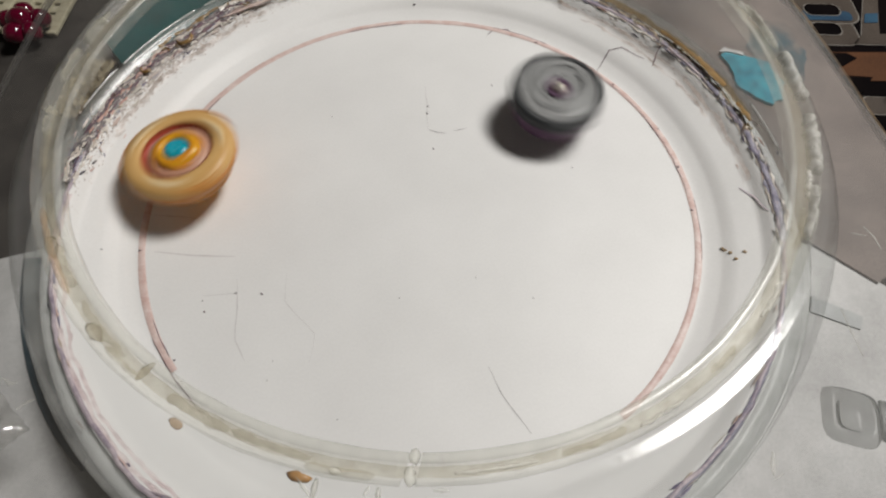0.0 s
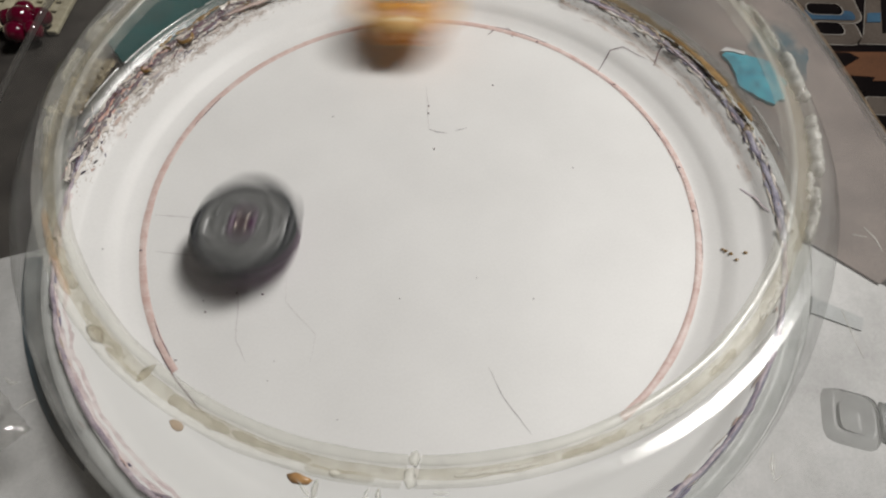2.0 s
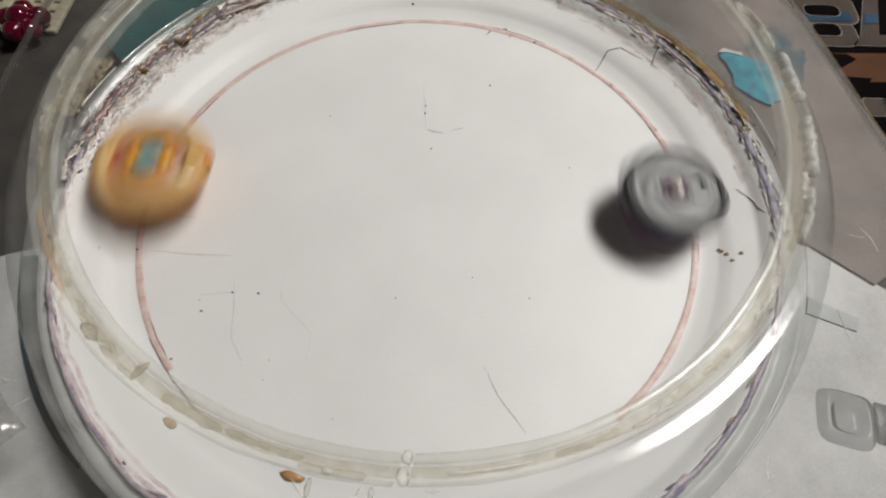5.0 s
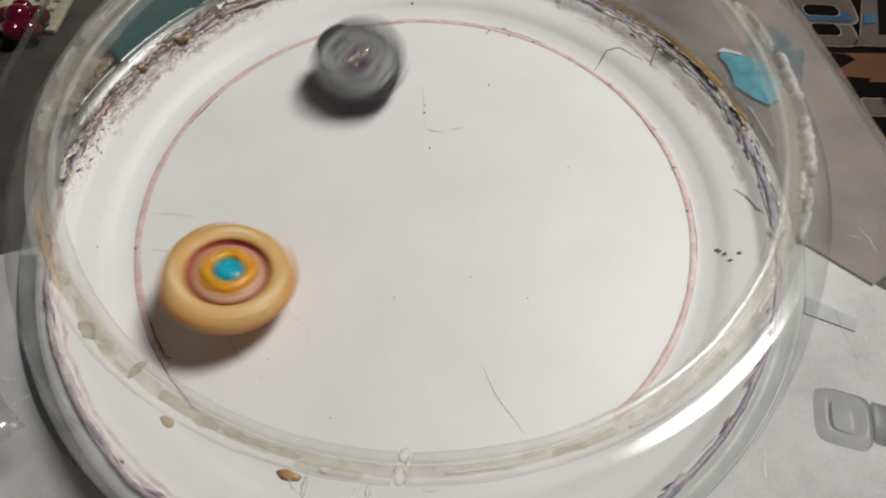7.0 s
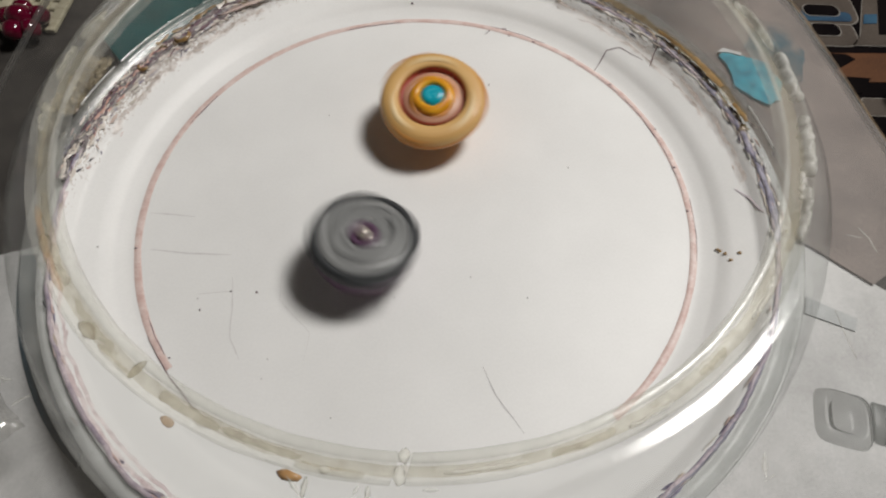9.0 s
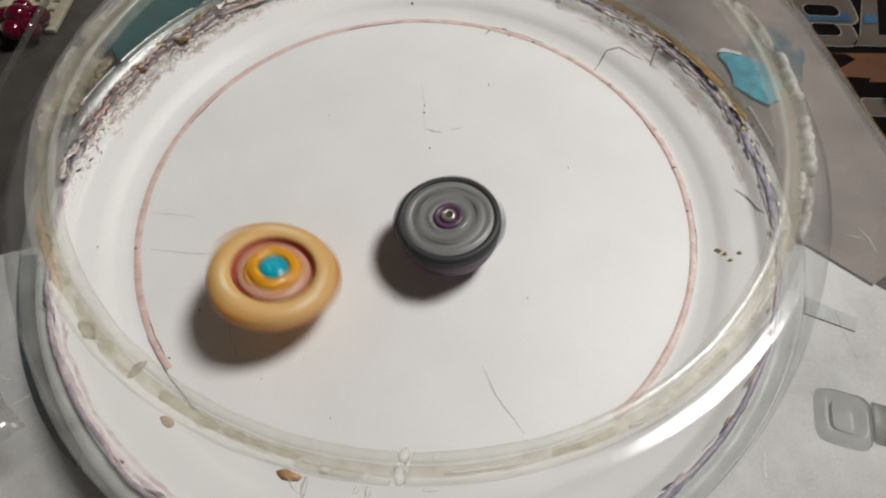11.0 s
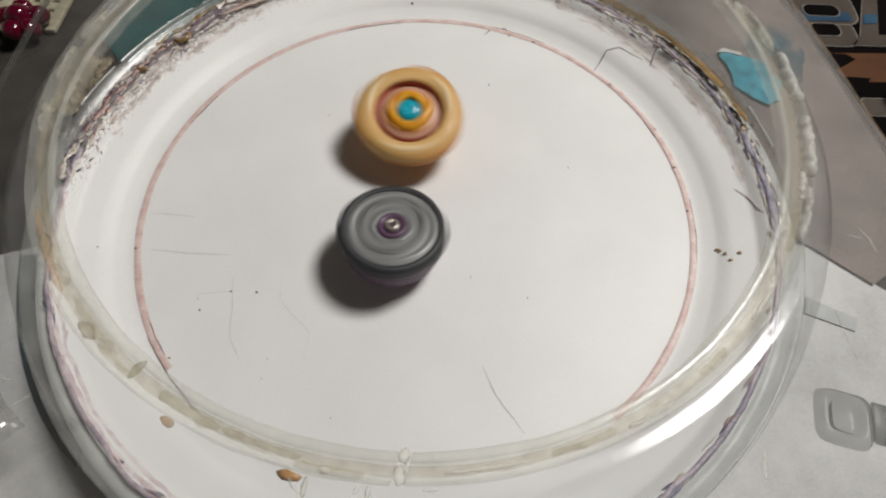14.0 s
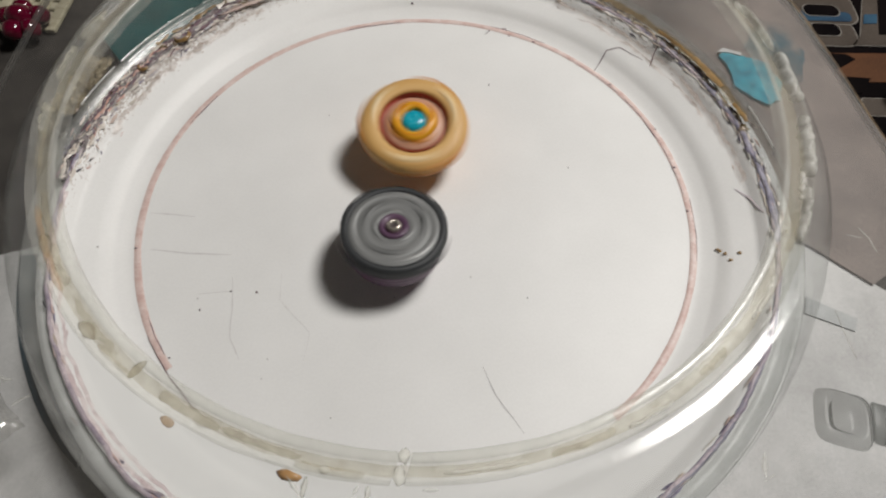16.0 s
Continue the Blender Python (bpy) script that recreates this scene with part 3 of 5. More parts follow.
# ---------------------------------------------------------------- clear cover
def cover():
    cv = empty("arena_cover", "clear scuffed plastic arena cover with a round glued opening", "cover")

    # the cut opening is a little out of round
    def oval(a):
        return -0.0012 * math.cos(2 * a) + 0.0025 * math.sin(2 * a) - 0.0015 * math.cos(3 * a)

    def on_rim(a, r):
        k = min(max((r - 0.1266) / 0.0075, 0.0), 1.0)
        q = r + 0.0026 + oval(a) * (1 - 0.9 * k)
        return q * math.cos(a) + 0.0061 - 0.0018 * k, q * math.sin(a) + 0.0035 + 0.0012 * k

    # dome between the rim and the tray lip
    dome = [(0.1334, 0.0676), (0.1337, 0.0665), (0.1345, 0.0663), (0.1358, 0.06632), (0.1370, 0.06636), (0.1381, 0.0664), (0.1391, 0.0663), (0.1415, 0.0650), (0.1455, 0.0608), (0.1500, 0.0520),
            (0.1545, 0.0410), (0.1578, 0.0310), (0.1598, 0.0230), (0.1611, 0.0160)]
    def off_axis(r, z, a):
        k = max(0.0, 1 - (r - 0.1334) / 0.0277)
        q = r + 0.0028 * k + 0.0002 * noise.noise(Vector((math.cos(a) * 12, math.sin(a) * 12, z * 90)))
        # the flat ledge dips a little towards one side
        z += (0.08 * math.cos(a + math.radians(100)) - 0.02) * min(max(r - 0.1345, 0.0), 0.0046)
        z += min(max(-0.045 * (q * math.sin(a) + 0.095), -0.003), 0.002) * k
        return q * math.cos(a) + 0.002 + 0.0023 * k, q * math.sin(a) + 0.0047 * k, z
    part("dome", lathe(dome, 160, off_axis), DOME, cv, "clear curved wall").visible_shadow = False

    def square(r, z, a):
        # round near the dome, a rounded square at the outer edge
        k = min(max((r - 0.1625) / (0.224 - 0.1625), 0.0), 1.0)
        c, s = abs(math.cos(a)), abs(math.sin(a))
        corner = max(0.0, math.sin(2 * a)) if math.sin(a) > 0 else 0.0
        n = 2 + (5 - 2.8 * corner ** 0.3) * k
        q = r / (c ** n + s ** n) ** (1 / n)
        if math.cos(a) < 0 < math.sin(a):
            q += 0.0065 * k * math.sin(-2 * a)
        flare = 0.012 * k * math.exp(-((math.degrees(a) - 4) / 16) ** 2) if a < math.pi else 0.012 * k * math.exp(-((math.degrees(a) - 364) / 16) ** 2)
        q += flare
        z += 0.0012 * k * noise.noise(Vector((q * math.cos(a) * 25, q * math.sin(a) * 25, 0)))
        return q * math.cos(a) + 0.002 * (1 - k), q * math.sin(a), z
    prof = [(0.1611, 0.0158), (0.1650, 0.0125), (0.173, 0.0100), (0.190, 0.0075), (0.203, 0.0050), (0.214, 0.0025), (0.2215, 0.0002), (0.2240, -0.0025), (0.2240, -0.0060),
            (0.2228, -0.0060), (0.2226, -0.0025), (0.2205, -0.0006)]
    part("skirt", lathe(prof, 200, square), SKIRT, cv, "cloudy outer skirt with square corners").visible_shadow = False
    # stained outer edge beside the box
    def stained(r, z, a):
        x, y, zz = square(r, z, a)
        return x, y, zz + 0.0004
    part("edge_stain", lathe([(0.2195, 0.0014), (0.2215, 0.0006), (0.2238, -0.0018)], 40, stained, 8, 44), AMBER_STAIN, cv, "amber stained edge").visible_shadow = False
    # feet down to the table
    for sx in (-1, 1):
        for sy in (-1, 1):
            bm = lathe([(0.0, TABLE_Z), (0.006, TABLE_Z), (0.007, 0.004), (0.0, 0.004)], 20)
            bmesh.ops.transform(bm, matrix=pose(sx * 0.2, sy * 0.19 + 0.02, 0), verts=bm.verts[:])
            part("foot", bm, SKIRT, cv)

    # rim: inner upright lip, channel and outer bead, in two halves with a seam at the front
    def bent(r, z, a):
        w = 0.0004 * noise.noise(Vector((math.cos(a) * 9, math.sin(a) * 9, r * 300)))
        x, y = on_rim(a, r + w)
        return x, y, z + w * 0.4
    rim = [(0.1238, 0.0662), (0.1239, 0.0686), (0.1243, 0.0693), (0.1247, 0.0696), (0.1253, 0.06965), (0.1260, 0.0697), (0.1265, 0.0696), (0.1269, 0.0688), (0.1274, 0.0670), (0.1288, 0.0660), (0.1302, 0.0659), (0.1318, 0.0670), (0.1324, 0.0690), (0.1330, 0.0697),
           (0.1337, 0.0697), (0.1341, 0.0688), (0.1341, 0.0660), (0.1330, 0.0655), (0.1290, 0.0650), (0.1250, 0.0652), (0.1241, 0.0655)]
    for a0, a1 in ((-89.2, 90.0), (90.0, 269.2)):
        part("rim", lathe(rim, 120, bent, a0, a1, closed=True), RIM, cv, "hazy clear plastic rim").visible_shadow = False
    # paler, glossier strip along the flat top of the inner lip
    part("rim_ridge", lathe([(0.1243, 0.0694), (0.1246, 0.06985), (0.1250, 0.0700), (0.1255, 0.0700), (0.1260, 0.0700), (0.1265, 0.06985), (0.1268, 0.0692)], 240, bent), RIDGE, cv, "pale glossier ridge").visible_shadow = False
    # yellowed glue in the channel
    def thick(r, z, a):
        w = 0.0006 * noise.noise(Vector((math.cos(a) * 22, math.sin(a) * 22, r * 500)))
        x, y = on_rim(a, r + w)
        return x, y, z + abs(w)
    part("glue_line", lathe([(0.1273, 0.0668), (0.1280, 0.0671), (0.1292, 0.0665), (0.1304, 0.0666), (0.1314, 0.0668)], 240, thick), GLUE, cv, "yellowed line of glue").visible_shadow = False

    rnd = random.Random(11)

    def bead(a, r, z, along, across, tall, material):
        bm = blob((0, 0, 0), (across, along, tall), rnd.random() * 40, rough=0.6)
        t = math.radians(a)
        bmesh.ops.transform(bm, matrix=pose(*on_rim(t, r), z + 0.0026, 0, 0, a), verts=bm.verts[:])
        part("glue_bead", bm, material, cv).visible_shadow = False
    # long pale runs on the far right, small ones on the left, yellow smears in front
    def run(a0, a1, r0, width, tall, seed, material):
        bm = bmesh.new()
        n = int(abs(a1 - a0) * 3)
        last = None
        for i in range(n + 1):
            k = i / n
            a = math.radians(a0 + (a1 - a0) * k)
            u = Vector((k * 7, seed, 0))
            end = min(1.0, (0.15 + k * 9) ** 0.5, (0.15 + (1 - k) * 9) ** 0.5)
            w = width * end * (1 + 0.45 * noise.noise(u))
            mid = r0 + 0.0007 * noise.noise(u + Vector((3, 0, 0)))
            row = []
            for j in range(9):
                b = math.pi * j / 8
                x, y = on_rim(a, mid + w * math.cos(b))
                row.append(bm.verts.new((x, y, 0.0668 + tall * end * math.sin(b) * (1 + 0.3 * noise.noise(u * 2 + Vector((0, 0, j * 0.4)))))))
            if last:
                for j in range(8):
                    bm.faces.new((last[j], row[j], row[j + 1], last[j + 1]))
            else:
                bm.faces.new(row)
            last = row
        bm.faces.new(last)
        part("glue_run", bm, material, cv, "long pale lump of glue").visible_shadow = False
    run(-0.5, 10.0, 0.1332, 0.0025, 0.0032, 1.3, PALE_GLUE)
    run(-15.0, -3.5, 0.1330, 0.0022, 0.0030, 5.1, PALE_GLUE)
    run(11.5, 22.0, 0.1332, 0.0010, 0.0022, 8.2, PALE_GLUE)
    run(-27.0, -17.0, 0.1326, 0.0014, 0.0026, 9.7, PALE_GLUE)
    run(166.0, 172.0, 0.1322, 0.0014, 0.0026, 3.4, BEIGE_GLUE)
    run(173.5, 181.0, 0.1326, 0.0009, 0.0024, 6.4, BEIGE_GLUE)
    run(186.0, 192.0, 0.1318, 0.0014, 0.0026, 2.2, BEIGE_GLUE)
    run(152.0, 158.0, 0.1312, 0.0014, 0.0026, 7.7, BEIGE_GLUE)
    for i in range(5):
        bead(14 + i * 7.4 + rnd.uniform(-1, 1), 0.1336 + rnd.uniform(-0.0008, 0.0012), 0.0640, rnd.uniform(0.004, 0.008), rnd.uniform(0.0010, 0.0016), 0.0012, PALE_GLUE)
    for i in range(5):
        bead(138 + i * 7.0 + rnd.uniform(-2, 2), 0.1322 + rnd.uniform(-0.0006, 0.0006), 0.0648, rnd.uniform(0.002, 0.006), rnd.uniform(0.0008, 0.0014), 0.0008, BEIGE_GLUE)
    for i in range(8):
        a0 = 192 + i * 9.6 + rnd.uniform(-1, 1)
        run(a0, a0 + rnd.uniform(6, 12), 0.1302 + rnd.uniform(-0.0012, 0.0016), rnd.uniform(0.0009, 0.0017), 0.0009, 20 + i * 3.3, GLUE)
    for i in range(7):
        a0 = 275 + i * 11 + rnd.uniform(-1, 1)
        run(a0, a0 + rnd.uniform(5, 10), 0.1304 + rnd.uniform(-0.0010, 0.0012), rnd.uniform(0.0006, 0.0012), 0.0008, 50 + i * 3.7, GLUE if i % 2 else PALE_GLUE)
    run(205, 220, 0.1316, 0.0012, 0.0008, 91.0, ORANGE_GLUE)
    bead(270, 0.1255, 0.0685, 0.0014, 0.0020, 0.0012, PALE_GLUE)
    bead(270, 0.1312, 0.0662, 0.0016, 0.0022, 0.0012, PALE_GLUE)
    bead(262, 0.1318, 0.0650, 0.0016, 0.0010, 0.0010, PALE_GLUE)
    for a, l in ((212, 0.004), (227, 0.0032)):
        bead(a, 0.1312, 0.0640, l, 0.0022, 0.0014, GLUE)
    bead(236.0, 0.1284, 0.0662, 0.0015, 0.0028, 0.0010, GLUE)
    # drips on the dome below the rim; the two narrow pale ones model highlights
    for a, r, z, w, l, m in ((258.6, 0.1345, 0.0591, 0.0034, 0.0013, BROWN_GLUE), (260.6, 0.1362, 0.0592, 0.0008, 0.0026, PALE_GLUE), (267.1, 0.1358, 0.0592, 0.0007, 0.0022, PALE_GLUE),
                             (243.6, 0.1340, 0.0591, 0.0024, 0.0011, ORANGE_GLUE), (268.0, 0.1400, 0.0597, 0.0014, 0.0008, PALE_GLUE)):
        bm = blob((0, 0, 0), (l, w, 0.0007), a, rough=0.5)
        t = math.radians(a)
        bmesh.ops.transform(bm, matrix=pose(*on_rim(t, r + 0.0010), z + 0.0076, 0, 8, a), verts=bm.verts[:])
        part("drip_or_glint", bm, m, cv, "dried glue drip or glint shaped as one")

    # square sockets pressed into the skirt
    def socket(x, y, turn):
        bm = bmesh.new()
        loops = []
        for w, z in ((0.0104, 0.0), (0.0094, 0.0032), (0.0062, 0.0040), (0.0050, 0.0004), (0.0034, 0.0002)):
            loop = []
            for i in range(32):
                a = 2 * math.pi * i / 32
                c, s = math.cos(a), math.sin(a)
                q = w / (abs(c) ** 5 + abs(s) ** 5) ** 0.2
                loop.append(bm.verts.new((q * c, q * s, z)))
            loops.append(loop)
        for p, q in zip(loops, loops[1:]):
            for i in range(32):
                bm.faces.new((p[i], p[(i + 1) % 32], q[(i + 1) % 32], q[i]))
        bm.faces.new(loops[-1])
        bmesh.ops.transform(bm, matrix=pose(x, y, 0.0062, 0, 5, turn), verts=bm.verts[:])
        part("socket", bm, SOCKET, cv, "square pressed socket").visible_shadow = False
    def scuff_or_glint(points, z, width):
        bm = bmesh.new()
        last = None
        for i, (x, y) in enumerate(points):
            x0, y0 = points[max(i - 1, 0)]
            x1, y1 = points[min(i + 1, len(points) - 1)]
            d = Vector((x1 - x0, y1 - y0, 0)).normalized()
            n = Vector((-d.y, d.x, 0)) * width * (1.0 if 0 < i < len(points) - 1 else 0.3)
            c = Vector((x, y, z))
            row = [bm.verts.new(c - n), bm.verts.new(c + Vector((0, 0, 0.0006))), bm.verts.new(c + n)]
            if last:
                bm.faces.new((last[0], row[0], row[1], last[1]))
                bm.faces.new((last[1], row[1], row[2], last[2]))
            last = row
        part("scuff_or_glint", bm, PALE_GLUE, cv, "white scratch or glint shaped as a pale strip").visible_shadow = False
    scuff_or_glint([(0.1697, -0.0524), (0.1707, -0.0621), (0.1720, -0.0726)], 0.0104, 0.0003)
    # next four: glare and sparkles on the skirt, shaped as pale strips
    scuff_or_glint([(0.1278, -0.1090), (0.1266, -0.1130), (0.1262, -0.1172)], 0.0122, 0.0012)
    scuff_or_glint([(0.1261, -0.1183), (0.1300, -0.1160)], 0.0112, 0.0008)
    scuff_or_glint([(-0.1500, -0.0915), (-0.1467, -0.0936), (-0.1440, -0.0930)], 0.0110, 0.0009)
    scuff_or_glint([(-0.1400, -0.1030), (-0.1377, -0.1004), (-0.1350, -0.0990)], 0.0114, 0.0007)
    scuff_or_glint([(0.1870, -0.0150), (0.1931, -0.0163)], 0.0080, 0.0005)
    scuff_or_glint([(0.1925, -0.0120), (0.1956, -0.0173), (0.1965, -0.0240)], 0.0090, 0.0004)
    socket(0.1622, -0.0945, -12)
    strap = block(-0.012, -0.0078, 0.0, 0.012, 0.0078, 0.0016, 0.0007)
    bmesh.ops.transform(strap, matrix=pose(0.1830, -0.0985, 0.0068, 0, 6, -12), verts=strap.verts[:])
    part("strap", strap, SOCKET, cv, "cloudy moulded strap").visible_shadow = False
    # three white glints on the dome, modelled as pale strips
    scuff_or_glint([(-0.0236, -0.1308), (-0.0215, -0.1330), (-0.0189, -0.1358)], 0.0669, 0.0006)
    scuff_or_glint([(-0.0050, -0.1325), (-0.0056, -0.1337), (-0.0063, -0.1350)], 0.0669, 0.0006)
    scuff_or_glint([(0.0110, -0.1330), (0.0130, -0.1329), (0.0150, -0.1328)], 0.0669, 0.0006)
    socket(-0.166, -0.105, 10)
    return cv


cover()


# ---------------------------------------------------------------- things round the arena
def surroundings():
    inner = [(0.118 * math.cos(math.radians(a)), 0.118 * math.sin(math.radians(a))) for a in range(351, 188, -6)]
    sheet = slab([(-0.2117, -0.0363), (-0.1891, -0.0274), (-0.1656, -0.0196)] + inner[::-1] + [(0.1542, 0.0010), (0.1837, -0.0088), (0.2160, -0.0323), (0.2111, -0.0676), (0.1945, -0.1088),
                  (0.1866, -0.1844), (-0.2117, -0.1844)], TABLE_Z, BOARD_Z)
    tagged(part("white_board", sheet, PAPER, smooth=False), "white scuffed foam board lying under the clear cover", "board")
    tagged(part("grey_strip", slab([(0.1758, -0.0353), (0.1954, -0.0451), (0.1925, -0.0510), (0.1729, -0.0431)], BOARD_Z, BOARD_Z + 0.0008), GREY_PRINT, smooth=False),
           "short grey strip lying on the white board", "strip")
    teal = slab([(-0.181, 0.103), (-0.164, 0.083), (-0.150, 0.088), (-0.136, 0.112), (-0.108, 0.150), (-0.130, 0.180), (-0.165, 0.145)][::-1], TABLE_Z, 0.002)
    tagged(part("teal_packet", teal, TEAL, smooth=False), "dark teal card packet standing under the cover", "packet")
    olive = slab([(-0.1815, 0.1022), (-0.1650, 0.0822), (-0.1660, 0.0580), (-0.1840, 0.0480), (-0.2020, 0.0560), (-0.2040, 0.0880)], TABLE_Z, -0.004)
    tagged(part("olive_packet", olive, OLIVE, smooth=False), "dull olive brown card packet beside the teal packet", "packet")
    bm = bmesh.new()
    bmesh.ops.create_grid(bm, x_segments=20, y_segments=26, size=0.5)
    for v in bm.verts:
        v.co = Vector((v.co.x * 0.016, v.co.y * 0.042, 0.0005 + 0.006 * abs(noise.noise(v.co * 9)) + 0.002 * abs(noise.noise(v.co * 23))))
    bmesh.ops.transform(bm, matrix=pose(-0.1820, 0.0690, -0.004, 0, 0, -12), verts=bm.verts[:])
    tagged(part("foil_wrapper", bm, FOIL, smooth=False), "crumpled gold foil wrapper lying on the olive packet", "wrapper")
    torn = slab(ragged([(0.1655, 0.1190), (0.1690, 0.1225), (0.1790, 0.1185), (0.1780, 0.1160), (0.1700, 0.1185)], 0.0012, 4.0), -0.0105, -0.0098)
    # added sheet that paints the cyan packet's blue haze over the cardboard
    film = slab(ragged([(0.1830, 0.1260), (0.1960, 0.1500), (0.2120, 0.1480), (0.2170, 0.1200), (0.2090, 0.0980), (0.1960, 0.0960)], 0.0045, 6.0), -0.0122, -0.0116)
    tagged(part("blue_haze", film, BLUE_HAZE, smooth=False), "thin pale blue sheet painting the haze beside the cyan packet", "film")
    cy = slab(ragged([(0.1780, 0.0850), (0.1860, 0.0800), (0.1930, 0.0835), (0.1960, 0.0950), (0.1925, 0.1120), (0.1800, 0.1165), (0.1690, 0.1200), (0.1655, 0.1170), (0.1700, 0.1040), (0.1700, 0.0930)], 0.0022, 2.0), -0.0122, -0.0105)
    tagged(part("cyan_packet", cy, CYAN, smooth=False), "bright streaky cyan packet lying on brown cardboard", "packet")
    part("torn_edge", torn, PAPER, bpy.data.objects["cyan_packet"], "white torn edge", smooth=False)
    # dark strip that paints the dish's crescent shadow onto the board
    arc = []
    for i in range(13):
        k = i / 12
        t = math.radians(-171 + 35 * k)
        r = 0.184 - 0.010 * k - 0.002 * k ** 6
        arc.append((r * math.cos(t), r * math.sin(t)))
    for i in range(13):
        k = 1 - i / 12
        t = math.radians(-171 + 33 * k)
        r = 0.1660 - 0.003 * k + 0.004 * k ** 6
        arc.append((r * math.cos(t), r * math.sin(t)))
    tagged(part("shadow_strip", slab(arc, BOARD_Z, BOARD_Z + 0.0008), STRIP_SHADE, smooth=False), "curved dark strip painting the dish shadow on the white board", "strip")

    card = slab([(0.141, 0.001), (0.1785, -0.004), (0.2077, -0.028), (0.231, -0.012), (0.2455, 0.046), (0.2382, 0.0756), (0.2315, 0.1054), (0.219, 0.1688), (0.211, 0.215),
                 (0.020, 0.215), (0.020, 0.165), (0.108, 0.107), (0.1365, 0.046)], TABLE_Z, -0.0122)
    tagged(part("brown_card", card, CARD, smooth=False), "mottled brown cardboard lying under the clear cover", "card")

    # printed box
    box = empty("toy_box", "black printed card toy box with silver and orange shapes", "box")
    z = -0.013
    part("carton", slab([(0.2515, 0.050), (0.46, 0.050), (0.46, 0.36), (0.19, 0.36), (0.2165, 0.217), (0.2245, 0.1728), (0.237, 0.1094), (0.2437, 0.0796)], TABLE_Z, z), BOX_BLACK, box, smooth=False)

    def plate(outline, m, name, lift=0.0005):
        shape = part(name, slab(outline, z - 0.0004, z + lift), m, box, smooth=False)
        if m == CHROME or name == "dark_slot":
            # pale printed line round the shape
            cx, cy = sum(p[0] for p in outline) / len(outline), sum(p[1] for p in outline) / len(outline)
            wide = [(x + 0.0007 * (x - cx) / math.hypot(x - cx, y - cy), y + 0.0007 * (y - cy) / math.hypot(x - cx, y - cy)) for x, y in outline]
            part("outline", slab(wide, z - 0.0004, z + lift - 0.00015), PALE_PRINT, shape, "pale printed outline", smooth=False)

    def rounded(x0, y0, x1, y1, r, n=5):
        out = []
        for cx, cy, s in ((x1 - r, y1 - r, 0), (x0 + r, y1 - r, 90), (x0 + r, y0 + r, 180), (x1 - r, y0 + r, 270)):
            for i in range(n + 1):
                a = math.radians(s + 90 * i / n)
                out.append((cx + r * math.cos(a), cy + r * math.sin(a)))
        return out
    plate(rounded(0.2275, 0.1345, 0.2575, 0.1570, 0.008), CHROME, "silver_shape")
    plate(rounded(0.2275, 0.1535, 0.2632, 0.1830, 0.008), CHROME, "silver_shape", 0.0007)
    plate(rounded(0.2280, 0.1555, 0.2590, 0.1640, 0.003), BLUE_PRINT, "blue_band", 0.0010)
    plate(rounded(0.2317, 0.1600, 0.2527, 0.1700, 0.004), BOX_BLACK, "dark_slot", 0.0013)
    plate(rounded(0.2320, 0.1425, 0.2485, 0.1530, 0.004), BOX_BLACK, "dark_slot", 0.0011)
    plate([(0.274, 0.183), (0.2712, 0.1757), (0.2599, 0.1438), (0.2528, 0.1356), (0.300, 0.1356), (0.300, 0.145), (0.271, 0.145), (0.2825, 0.183)], CHROME, "silver_shape")
    plate([(0.2646, 0.1542), (0.2730, 0.1547), (0.2759, 0.1632), (0.2678, 0.1627)], BLUE_PRINT, "blue_band", 0.0009)
    plate([(0.2380, 0.1046), (0.300, 0.107), (0.300, 0.130), (0.2338, 0.1278)], ORANGE_PRINT, "orange_shape")
    plate([(0.2360, 0.1145), (0.2406, 0.1164), (0.2502, 0.1230), (0.2456, 0.1272), (0.2342, 0.1270)], BOX_BLACK, "dark_shape", 0.0009)
    plate([(0.2400, 0.0933), (0.2456, 0.0966), (0.2540, 0.1076), (0.2378, 0.1084)], BOX_BLACK, "dark_shape", 0.0011)
    plate(rounded(0.2440, 0.0800, 0.2600, 0.0925, 0.002), CHROME, "silver_shape")

    box.matrix_basis = pose(-0.0047, -0.0042, 0)

    cap = empty("bottle", "small pale bottle with a blue cap lying beside the box", "bottle")
    part("body", lathe([(0.0, 0), (0.009, 0), (0.010, 0.002), (0.010, 0.040), (0.006, 0.046), (0.0, 0.046)], 32), WOOD, cap)
    part("cap", lathe([(0.0, 0.046), (0.0068, 0.046), (0.0072, 0.048), (0.0072, 0.060), (0.006, 0.062), (0.0, 0.062)], 32), PALE_BLUE, cap, "pale blue cap")
    cap.matrix_basis = pose(0.2600, 0.082, z + 0.0105, 0, 90, 42)

    beads = empty("bead_flower", "glossy dark red beaded flower lying on the cloth", "ornament")
    rnd = random.Random(3)
    bm = bmesh.new()
    for i, (x, y, zz, r) in enumerate(((0, 0, 0.012, 0.010), (0.012, 0.006, 0.009, 0.008), (-0.004, 0.013, 0.009, 0.008), (-0.012, 0.002, 0.009, 0.0085),
                                       (-0.002, -0.013, 0.009, 0.0085), (0.010, -0.009, 0.008, 0.008))):
        b = blob((x * 0.75, y * 0.75, zz * 0.75), (r * 0.75, r * 0.75, r * 0.75), i, rough=0.12, sub=3)
        part("bead", b, RED, beads)
    beads.matrix_basis = pose(-0.2520, 0.1385, TABLE_Z + 0.0042)

    mat = empty("woven_mat", "beige coarsely woven mat on the dark cloth", "mat")
